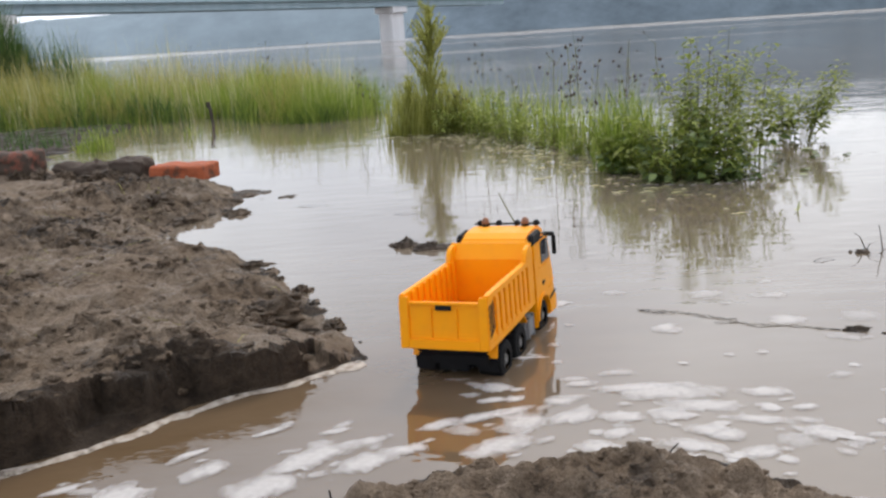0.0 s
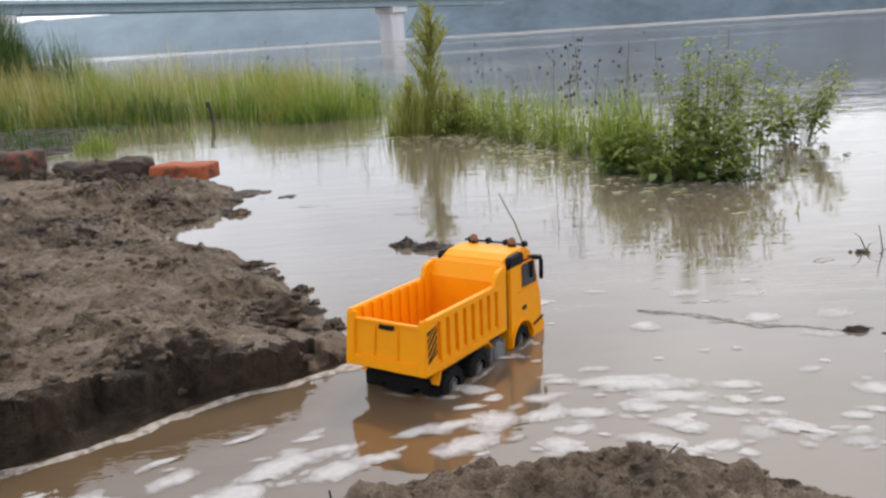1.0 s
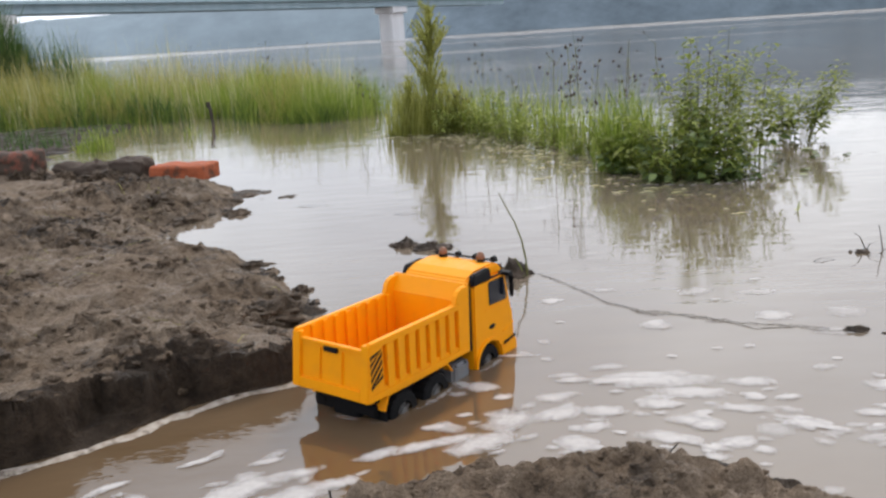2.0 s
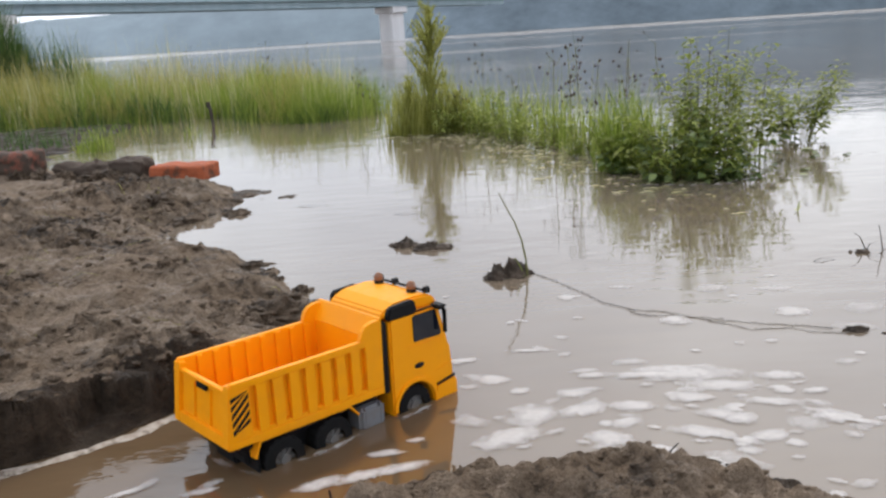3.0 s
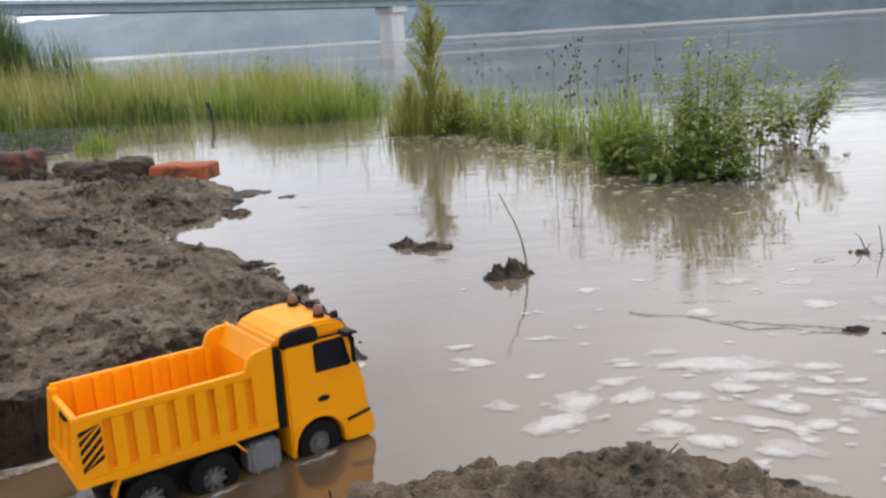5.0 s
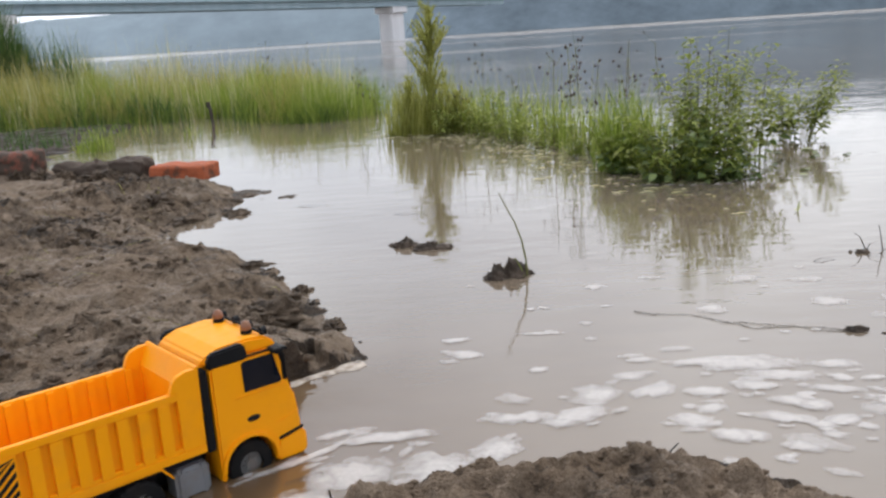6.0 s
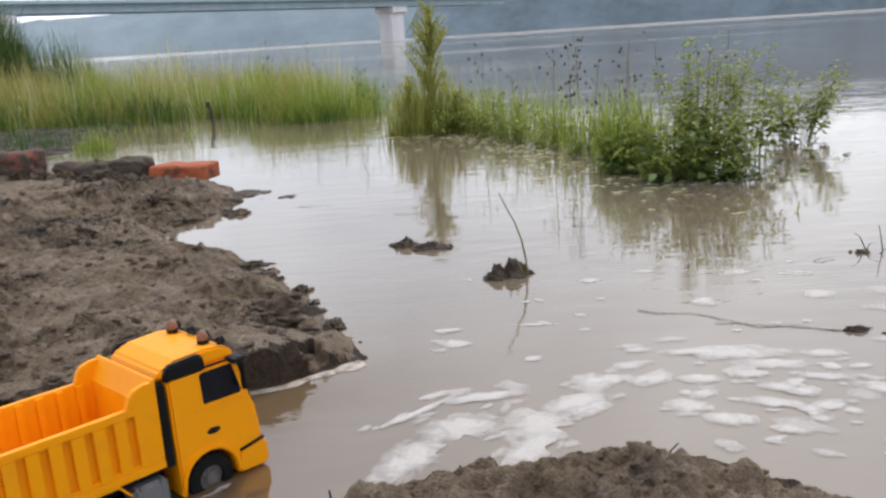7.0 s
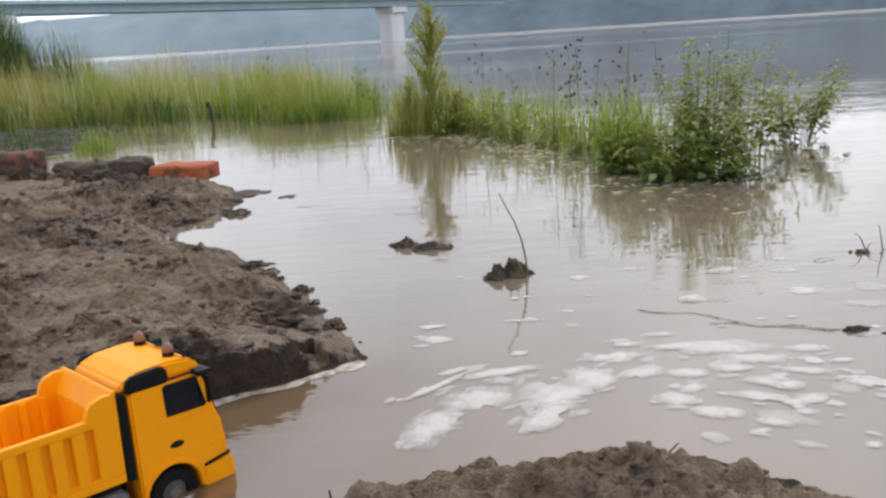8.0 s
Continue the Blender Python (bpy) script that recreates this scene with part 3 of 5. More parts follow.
    part("headboard_apron", prism([(0.1825, 0.1365), (0.1955, 0.1585), (0.1992, 0.1585), (0.1992, 0.1555), (0.187, 0.1355)], -W + 0.0005, W - 0.0005, 0.0006), YELLOW, t)
    # chassis
    part("chassis", boxed(0.015, 0.29, -0.021, 0.021, 0.026, 0.0642, 0.002), BLACK, t, "black plastic chassis")
    part("under_body", boxed(0.012, 0.196, -0.05, 0.05, 0.052, 0.0662, 0.002), BLACK, t)
    # black block added to hold the shade between the wheels
    part("axle_box", boxed(0.034, 0.150, -0.040, 0.040, 0.024, 0.0515, 0.003), BLACK, t)
    part("rear_bumper", boxed(0.014, 0.020, -0.050, 0.050, 0.036, 0.050, 0.001), BLACK, t)
    for s in (-1, 1):
        part("tail_lamp", boxed(0.0125, 0.0142, s * 0.040 - 0.009, s * 0.040 + 0.009, 0.0385, 0.0465, 0.0006), BLACK, t, "small dark tail lamp")
        part("mud_flap", boxed(0.0235, 0.0255, s * 0.045 - 0.014, s * 0.045 + 0.014, 0.024, 0.056, 0.0006), BLACK, t)
        a, b = sorted((s * 0.046, s * 0.0605))
        guard = [(0.019, 0.045), (0.027, 0.0645), (0.148, 0.0645), (0.160, 0.049), (0.1585, 0.0478), (0.147, 0.0615), (0.0288, 0.0615), (0.0215, 0.044)]
        part("mudguard", prism(guard, a, b, 0.0005), YELLOW, t, "thin yellow mudguard edge")
        tank = part("fuel_tank", bevel(boxed(0.161, 0.199, *sorted((s * 0.030, s * 0.0595)), 0.019, 0.053, 0), 0.004, 3), GREY, t, "scuffed silver grey fuel tank")
        for x in (0.168, 0.190):
            part("tank_strap", boxed(x, x + 0.0035, *sorted((s * 0.0300, s * 0.0602)), 0.0186, 0.0534, 0.0006), GREY, tank)
    # cab
    C = 0.0605
    prof = [(0.2115, 0.021), (0.2115, 0.148), (0.2145, 0.1515), (0.286, 0.1515), (0.2905, 0.150), (0.3045, 0.098), (0.307, 0.094), (0.3105, 0.062), (0.311, 0.030), (0.307, 0.023), (0.2775, 0.023)]
    prof += arch(0.246, 0.033, 0.0300, 0, 180)[1:-1] + [(0.2165, 0.021)]
    part("cab_body", prism(prof, -C, C, 0.0022), YELLOW, t, "yellow cab with round wheel arches")
    roof = [(0.203, 0.1515), (0.2095, 0.160), (0.228, 0.1668), (0.262, 0.1685), (0.284, 0.1655), (0.2945, 0.157), (0.296, 0.1515)]
    part("roof_fairing", prism(roof, -C + 0.0075, C - 0.0075, 0.003), YELLOW, t, "rounded yellow cab roof")
    part("windscreen", prism([(0.2925, 0.1475), (0.3048, 0.1015), (0.3062, 0.1015), (0.2938, 0.1475)], -C + 0.005, C - 0.005, 0.0003), TINTED, t, "dark windscreen")
    part("sun_visor", prism([(0.2945, 0.1515), (0.2975, 0.1475), (0.3055, 0.1455), (0.305, 0.1485)], -C + 0.002, C - 0.002, 0.0006), BLACK, t)
    part("grille", boxed(0.3085, 0.3128, -0.034, 0.034, 0.058, 0.088, 0.001), BLACK, t)
    bumper = part("front_bumper", prism([(0.279, 0.0235), (0.280, 0.047), (0.3105, 0.0525), (0.3155, 0.046), (0.3155, 0.027), (0.311, 0.0225)], -C - 0.0014, C + 0.0014, 0.0015), YELLOW, t)
    part("bull_bar", boxed(0.3155, 0.3185, -0.04, 0.04, 0.030, 0.034, 0.001), BLACK, bumper)
    for s in (-1, 1):
        a, b = sorted((s * (C - 0.001), s * (C + 0.0009)))
        arc = arch(0.246, 0.033, 0.0350, -8, 182, 16) + arch(0.246, 0.033, 0.0302, 182, -8, 16)
        part("wheel_arch", prism(arc, *sorted((s * (C - 0.001), s * (C + 0.0028))), 0.0008), YELLOW, t)
        win = [(0.2475, 0.114), (0.2465, 0.1455), (0.250, 0.1478), (0.2845, 0.1478), (0.2925, 0.1155), (0.290, 0.113)]
        part("side_window", prism(win, a, b, 0.0005), TINTED, t, "dark tinted side window")
        part("window_sill", boxed(0.236, 0.2945, a, b, 0.1085, 0.1105, 0.0004), YELLOW, t)
        bm = bmesh.new()
        bmesh.ops.create_uvsphere(bm, u_segments=16, v_segments=8, radius=1, matrix=Matrix.Translation((0.2545, s * C, 0.0825)) @ Matrix.Diagonal((0.0080, 0.0015, 0.0036, 1)))
        part("door_handle", bm, BLACK, t, "black oval door handle", True)
        part("cab_crease", prism([(0.2805, 0.0665), (0.3085, 0.074), (0.3085, 0.0752), (0.2805, 0.068)], a, b, 0.0003), YELLOW, t)
        part("bumper_gap", prism([(0.2815, 0.0475), (0.3115, 0.0525), (0.3115, 0.0555), (0.2815, 0.0505)], *sorted((s * (C - 0.001), s * (C + 0.0017))), 0), BLACK, t)
        defl = [(0.2105, 0.1485), (0.2110, 0.1580), (0.2150, 0.1655), (0.248, 0.1675), (0.254, 0.1655), (0.2560, 0.1515), (0.252, 0.1495)]
        part("side_deflector", prism(defl, *sorted((s * (C - 0.0085), s * (C + 0.0004))), 0.002), BLACK, t, "black roof side deflector")
        part("roof_trim", prism([(0.249, 0.1515), (0.288, 0.1515), (0.288, 0.1538), (0.249, 0.1538)], a, b, 0.0004), BLACK, t)
        # black blocks added so the open gap behind the cab reads as shaded
        part("air_intake", boxed(0.2005, 0.2095, *sorted((s * 0.030, s * (C - 0.003))), 0.060, 0.150, 0.001), BLACK, t, "black filler block for the shade in the gap behind the cab")
        lamp = part("headlamp", boxed(0.3125, 0.3165, s * 0.047 - 0.010, s * 0.047 + 0.010, 0.0395, 0.0475, 0.001), CLEAR, bumper, "clear headlamp")
        mirror = part("mirror", prism([(0.2895, 0.118), (0.2923, 0.118), (0.2926, 0.149), (0.2898, 0.149)], *sorted((s * (C + 0.006), s * (C + 0.013))), 0.0012), BLACK, t, "black wing mirror")
        part("mirror_arm", boxed(0.2815, 0.2925, *sorted((s * (C - 0.006), s * (C + 0.0115))), 0.1490, 0.1545, 0.0012), BLACK, mirror)
        part("mirror_stay", boxed(0.2875, 0.2895, s * (C + 0.0095) - 0.001, s * (C + 0.0095) + 0.001, 0.1445, 0.1495, 0.0004), BLACK, mirror)
        bm = bmesh.new()
        add_cyl(bm, 0.0062, 0.0062, 0.004, 18, Matrix.Translation((0.2715, s * 0.0325, 0.170)))
        base = part("beacon", bm, BLACK, t, "amber roof beacon on a black base")
        bm = bmesh.new()
        bmesh.ops.create_uvsphere(bm, u_segments=18, v_segments=10, radius=1, matrix=Matrix.Translation((0.2715, s * 0.0325, 0.1735)) @ Matrix.Diagonal((0.0062, 0.0062, 0.0088, 1)))
        part("beacon_lens", bm, AMBER, base, "brownish amber lens", True)
    bm = bmesh.new()
    add_cyl(bm, 0.0015, 0.0015, 0.108, 10, Matrix.Translation((0.281, 0, 0.1695)) @ Matrix.Rotation(radians(90), 4, "X"))
    bar = part("light_bar", bm, BLACK, t, "thin black roof bar")
    for y in (-0.046, -0.015, 0.015, 0.046):
        bm = bmesh.new()
        add_cyl(bm, 0.0042, 0.0048, 0.006, 14, Matrix.Translation((0.284, y, 0.1700)) @ Matrix.Rotation(radians(90), 4, "Y"))
        part("roof_lamp", bm, BLACK, bar)
    wheels = []
    for s in (-1, 1):
        for x, dual in ((0.056, True), (0.122, True), (0.246, False)):
            wheels.append(build_wheel(t, x, s * (0.0445 if dual else 0.0505), dual))
    return t, wheels


TRUCK, WHEELS = build_truck()

# seconds, x, y, z, heading, nose up, lean
TRUCK_PATH = [
    (0, 0.0000, 1.0916, -0.0165, 67.21, -0.06, -1.99),
    (0.5, -0.0322, 1.0799, -0.0182, 61.46, -0.33, -0.67),
    (1, -0.0785, 1.0542, -0.0253, 56.45, -1.04, 0.71),
    (1.5, -0.0964, 1.0369, -0.0278, 55.78, -0.73, 0.90),
    (3, -0.2697, 0.8978, -0.0257, 41.56, -0.55, 0.52),
    (3.5, -0.3204, 0.8793, -0.0237, 34.52, -0.34, -0.18),
    (4, -0.3325, 0.8682, -0.0226, 33.71, -0.44, -0.64),
    (4.5, -0.3556, 0.8465, -0.0183, 33.33, -0.79, -1.28),
    (5.8, -0.4375, 0.7706, -0.0218, 39.18, -0.05, -0.41),
    (6.5, -0.4670, 0.7376, -0.0227, 42.21, 0.11, -0.60),
    (7, -0.4740, 0.7167, -0.0233, 44.49, 0.36, -0.63),
    (7.5, -0.4875, 0.7057, -0.0235, 44.72, 0.06, -0.83),
    (8, -0.5101, 0.7004, -0.0244, 43.73, -0.69, -1.47),
]


def glide(rows, t):
    """The row at t seconds, on a smooth curve through the rows."""
    r = np.array(rows, float)
    ts, v = r[:, 0], r[:, 1:]
    i = int(np.clip(np.searchsorted(ts, t, "right") - 1, 0, len(ts) - 2))
    d = (v[1:] - v[:-1]) / (ts[1:] - ts[:-1])[:, None]

    def slope(k):
        if k == 0:
            return d[0]
        if k == len(ts) - 1:
            return d[-1]
        a, b = ts[k] - ts[k - 1], ts[k + 1] - ts[k]
        return (d[k - 1] * b + d[k] * a) / (a + b)

    h = ts[i + 1] - ts[i]
    u = (t - ts[i]) / h
    return ((2 * u ** 3 - 3 * u * u + 1) * v[i] + (u ** 3 - 2 * u * u + u) * h * slope(i)
            + (3 * u * u - 2 * u ** 3) * v[i + 1] + (u ** 3 - u * u) * h * slope(i + 1))


# ---- mud clods, mounds, bricks ----
def lump_mesh(name, rx, ry, rz, seed, rough=0.35, material=MUD_WET, detail=5, squash=0.35):
    bm = bmesh.new()
    bmesh.ops.create_icosphere(bm, subdivisions=detail, radius=1)
    off = Vector((seed * 3.7, seed * 1.3, seed * 2.1))
    for v in bm.verts:
        p = v.co.copy()
        n = noise.fractal(p * 1.3 + off, 0.9, 2.0, 3) * 0.4 + noise.turbulence(p * 2.4 + off, 3, False) * rough * 0.7 + noise.fractal(p * 9 + off, 0.8, 2, 3) * rough * 0.18 - 0.2
        v.co = p * (1 + n)
        v.co.x, v.co.y, v.co.z = v.co.x * rx, v.co.y * ry, (v.co.z if v.co.z > 0 else v.co.z * squash) * rz
    return part(name, bm, material, None, "", True)


def ground_at(x, y):
    return float(ground_height(np.array([x]), np.array([y]))[0])


def mud_mound(x, y, a, b, h, seed, lumps):
    """Clods washed into one low heap."""
    top = new("mud_mound")
    top.location = (x, y, -0.002)
    tagged(top, "dark wet mud mound rising out of the water", "mud mound", "mud mounds in the water")
    dice = random.Random(seed)
    for i in range(lumps):
        u, v = dice.uniform(-1, 1), dice.uniform(-1, 1)
        r = dice.uniform(0.24, 0.55)
        size = Vector((a * r, b * (r + 0.2), h * dice.uniform(0.4, 1.0) * (1.1 - 0.6 * u * u)))
        bm = bmesh.new()
        bmesh.ops.create_icosphere(bm, subdivisions=3, radius=1)
        for w in bm.verts:
            p = w.co * (1 + 0.5 * noise.fractal(w.co * 2.1 + Vector((i * 3.3, seed, 0)), 0.8, 2, 4))
            w.co = Vector((u * a + p.x * size.x, v * b * 0.7 + p.y * size.y, p.z * size.z))
        part("clod", bm, CLAY_WET, top, "", True)


CLODS = [  # x, y, half length, half depth, height
    (-0.285, 1.37, 0.058, 0.04, 0.034), (-0.265, 1.575, 0.022, 0.018, 0.014), (-0.185, 1.355, 0.03, 0.02, 0.017), (-0.225, 1.33, 0.03, 0.02, 0.012),
    (-0.40, 1.70, 0.05, 0.022, 0.014), (-0.335, 1.66, 0.03, 0.018, 0.012), (-0.50, 1.83, 0.06, 0.03, 0.012), (-0.355, 1.39, 0.03, 0.02, 0.014),
    (-0.56, 2.40, 0.05, 0.03, 0.016), (-0.68, 2.33, 0.06, 0.035, 0.02), (-0.80, 2.42, 0.05, 0.03, 0.02), (-0.98, 2.80, 0.05, 0.03, 0.03), (-1.12, 2.86, 0.06, 0.035, 0.035), (-0.72, 2.73, 0.03, 0.02, 0.014),
    (-1.33, 2.95, 0.06, 0.04, 0.045), (-1.05, 2.86, 0.045, 0.03, 0.035), (-1.24, 2.90, 0.06, 0.035, 0.04), (-1.42, 2.98, 0.05, 0.03, 0.04), (-1.13, 2.95, 0.04, 0.04, 0.07), (-1.6, 3.02, 0.05, 0.03, 0.04), (-0.62, 2.58, 0.04, 0.02, 0.014), (-0.57, 2.36, 0.035, 0.012, 0.007), (-0.60, 1.08, 0.04, 0.025, 0.02), (-0.25, 1.21, 0.02, 0.015, 0.01)]


def build_clods():
    for i, (x, y, a, b, h) in enumerate(CLODS):
        ob = lump_mesh("mud_clod", a * 1.0, b * 1.0, h * 0.95, i + 1, 0.5, MUD_DAMP)
        ob.matrix_world = pose(x, y, max(ground_at(x, y), 0.0) - 0.002, 0, 0, i * 47)
        tagged(ob, "dark wet crumbly mud clod on the bank", "mud clod", "mud clods along the bank")
    for x, y, a, b, h, k, n in ((0.122, 1.592, 0.036, 0.020, 0.030, 31, 13), (-0.085, 1.885, 0.030, 0.022, 0.020, 33, 10), (-0.025, 1.845, 0.036, 0.014, 0.017, 34, 12),
                                (0.585, 1.184, 0.022, 0.009, 0.009, 36, 5), (0.625, 1.168, 0.016, 0.008, 0.006, 37, 4), (0.785, 1.60, 0.018, 0.012, 0.009, 41, 6), (-0.60, 2.72, 0.06, 0.06, 0.009, 51, 12), (-0.49, 2.63, 0.05, 0.03, 0.006, 52, 8)):
        mud_mound(x, y, a, b, h, k, n)


build_clods()


def crumbs(name, label, count, zone, size, material, floor=0.3):
    """Small crumbs of mud strewn over a bank, thickest where it is churned."""
    verts, faces = [], []
    tmp = bmesh.new()
    bmesh.ops.create_icosphere(tmp, subdivisions=1, radius=1)
    ball = [v.co.copy() for v in tmp.verts]
    tris = [[v.index for v in f.verts] for f in tmp.faces]
    tmp.free()
    dice = random.Random(count)
    xs = np.array([dice.uniform(zone[0], zone[1]) for _ in range(count * 8)])
    ys = np.array([dice.uniform(zone[2], zone[3]) for _ in range(count * 8)])
    zs, churn = ground_height(xs, ys), turned_mud(xs, ys)
    made = 0
    for x, y, z, c in zip(xs, ys, zs, churn):
        if made >= count or z < 0.012 or dice.random() > floor + c:
            continue
        made += 1
        r = size[0] + (size[1] - size[0]) * dice.random() ** 2.5
        n0 = len(verts)
        sx, sy, sz = r * dice.uniform(0.8, 1.6), r * dice.uniform(0.7, 1.2), r * dice.uniform(0.5, 0.9)
        for p in ball:
            k = 1 + 0.45 * noise.noise(p * 1.7 + Vector((made * 0.37, 1, 2)))
            verts.append((x + p.x * sx * k, y + p.y * sy * k, z + 0.25 * sz + p.z * sz * k))
        faces += [[n0 + i for i in t] for t in tris]
    tagged(from_lists(name, verts, faces, material), label, "mud crumbs", kind="stuff")


crumbs("mud_crumbs", "scattered crumbs of wet mud on the bank", 1500, (-1.25, -0.12, 0.92, 2.75), (0.0025, 0.010), MUD_DAMP, 0.12)
crumbs("mud_crumbs", "scattered crumbs of drier mud on the bank", 800, (-1.25, -0.12, 0.92, 2.75), (0.0025, 0.010), MUD, 0.3)
crumbs("mud_crumbs", "scattered mud crumbs on the heap", 420, (-0.3, 0.45, 0.66, 0.88), (0.001, 0.0042), MUD, 0.6)


def straws(count, zone):
    k = Leafage()
    dice = random.Random(5)
    for _ in range(count):
        x, y = dice.uniform(*zone[:2]), dice.uniform(*zone[2:])
        z = ground_at(x, y)
        if z < 0.02:
            continue
        a, n = dice.uniform(0, math.pi), dice.uniform(0.015, 0.05)
        dx, dy = math.cos(a) * n, math.sin(a) * n
        k.stem([(x - dx, y - dy, ground_at(x - dx, y - dy) + 0.004), (x, y, z + 0.007), (x + dx, y + dy, ground_at(x + dx, y + dy) + 0.003)], 0.0009, 0.0006, 4)
    tagged(k.make("straws", GRASS_DRY), "thin dry straws lying on the mud", "straw", kind="stuff")


def rough_brick(name, lx, ly, lz, material, seed, wear):
    """A rounded, chipped block standing on z = 0."""
    bm = bmesh.new()
    bmesh.ops.create_cube(bm, size=2)
    bmesh.ops.subdivide_edges(bm, edges=bm.edges, cuts=13, use_grid_fill=True)
    off = Vector((seed * 5.1, 2.2, 7.7))
    half, r = Vector((lx / 2, ly / 2, lz / 2)), 0.004 + wear
    for v in bm.verts:
        p = Vector((v.co.x * half.x, v.co.y * half.y, v.co.z * half.z))
        core = Vector([max(-h + r, min(h - r, c)) for c, h in zip(p, half)])
        out = (p - core).normalized()
        chip = noise.fractal(p * 35 + off, 0.9, 2, 4) * (0.0015 + wear * 0.35) + noise.noise(p * 12 + off) * wear * 0.5
        v.co = core + out * (r + chip) + Vector((0, 0, lz / 2))
    return part(name, bm, material, None, "", True)


def build_bricks():
    spec = [("brick", -0.826, 2.865, 163, 0.195, 0.115, 0.054, BRICK, 0.006, "orange clay brick lying on the mud bank"),
            ("brick", -1.015, 2.915, 160, 0.135, 0.10, 0.078, BRICK_CAKED, 0.024, "mud-caked brick with rounded edges on the mud"),
            ("brick", -1.19, 2.975, 163, 0.19, 0.11, 0.055, BRICK_CAKED, 0.024, "mud-caked brick half sunk in the mud"),
            ("brick", -1.49, 3.06, 168, 0.24, 0.115, 0.085, BRICK_MUDDY, 0.014, "red clay brick smeared with dark mud")]
    for i, (n, x, y, rz, a, b, c, m, wear, label) in enumerate(spec):
        ob = rough_brick(n, a, b, c, m, i + 2, wear)
        ob.matrix_world = pose(x, y, ground_at(x, y - 0.06) - 0.016, 0, 0, rz)
        tagged(ob, label, "brick", "row of bricks on the bank")


build_bricks()


# ---- plants ----
class Leafage:
    """Collects blades and leaves into one mesh."""

    def __init__(self):
        self.v, self.f = [], []

    def blade(self, p, h, az_, lean, width, seg=3):
        d = Vector((math.cos(az_), math.sin(az_), 0))
        s = Vector((-d.y, d.x, 0))
        n0 = len(self.v)
        for i in range(seg + 1):
            u = i / seg
            c = Vector(p) + d * (lean * u * u) + Vector((0, 0, h * (u - 0.35 * (lean / h) ** 2 * u * u)))
            w = width * (1 - u) ** 0.7 * 0.5
            if i < seg:
                self.v += [tuple(c - s * w), tuple(c + s * w)]
            else:
                self.v.append(tuple(c))
        for i in range(seg - 1):
            a = n0 + 2 * i
            self.f.append((a, a + 1, a + 3, a + 2))
        a = n0 + 2 * (seg - 1)
        self.f.append((a, a + 1, a + 2))

    def leaf(self, p, d, length, width, droop=0.2, seg=3):
        d = Vector(d).normalized()
        s = d.cross(Vector((0, 0, 1)))
        s = s.normalized() if s.length > 1e-3 else Vector((1, 0, 0))
        up = s.cross(d)
        n0 = len(self.v)
        self.v.append(tuple(p))
        for i in range(1, seg):
            u = i / seg
            c = Vector(p) + d * (length * u) - Vector((0, 0, 1)) * (droop * length * u * u)
            w = width * 0.5 * math.sin(math.pi * u ** 0.8)
            self.v += [tuple(c - s * w + up * w * 0.35), tuple(c), tuple(c + s * w + up * w * 0.35)]
        self.v.append(tuple(Vector(p) + d * length - Vector((0, 0, 1)) * droop * length))
        last = len(self.v) - 1
        self.f += [(n0, n0 + 1, n0 + 2), (n0, n0 + 2, n0 + 3)]
        for i in range(seg - 2):
            a = n0 + 1 + 3 * i
            self.f += [(a, a + 3, a + 4, a + 1), (a + 1, a + 4, a + 5, a + 2)]
        a = n0 + 1 + 3 * (seg - 2)
        self.f += [(a, last, a + 1), (a + 1, last, a + 2)]

    def stem(self, pts, r0, r1, sides=5):
        n0 = len(self.v)
        for i, p in enumerate(pts):
            r = r0 + (r1 - r0) * i / (len(pts) - 1)
            for k in range(sides):
                a = 2 * math.pi * k / sides
                self.v.append((p[0] + r * math.cos(a), p[1] + r * math.sin(a), p[2]))
        for i in range(len(pts) - 1):
            for k in range(sides):
                a, b = n0 + i * sides + k, n0 + i * sides + (k + 1) % sides
                self.f.append((a, b, b + sides, a + sides))

    def ball(self, p, r):
        n0 = len(self.v)
        for dx, dy, dz in ((1, 0, 0), (-1, 0, 0), (0, 1, 0), (0, -1, 0), (0, 0, 1.3), (0, 0, -1.3)):
            self.v.append((p[0] + dx * r, p[1] + dy * r, p[2] + dz * r))
        for a, b, c in ((0, 2, 4), (2, 1, 4), (1, 3, 4), (3, 0, 4), (2, 0, 5), (1, 2, 5), (3, 1, 5), (0, 3, 5)):
            self.f.append((n0 + a, n0 + b, n0 + c))

    def make(self, name, material, parent=None):
        return from_lists(name, self.v, self.f, material, False, parent)


rng = random.Random(7)
straws(60, (-1.1, -0.2, 1.0, 2.6))


def grass(name, label, count, where, height, width, lean, material, base=-0.03):
    """A stand of grass; where() gives a place and a share of the full height."""
    k = Leafage()
    for _ in range(count):
        x, y, s = where()
        h = rng.uniform(*height) * s
        k.blade((x, y, base), h - base, rng.uniform(0, 2 * math.pi), h * rng.uniform(*lean), rng.uniform(*width))
    return tagged(k.make(name, material), label, "grass", kind="stuff")


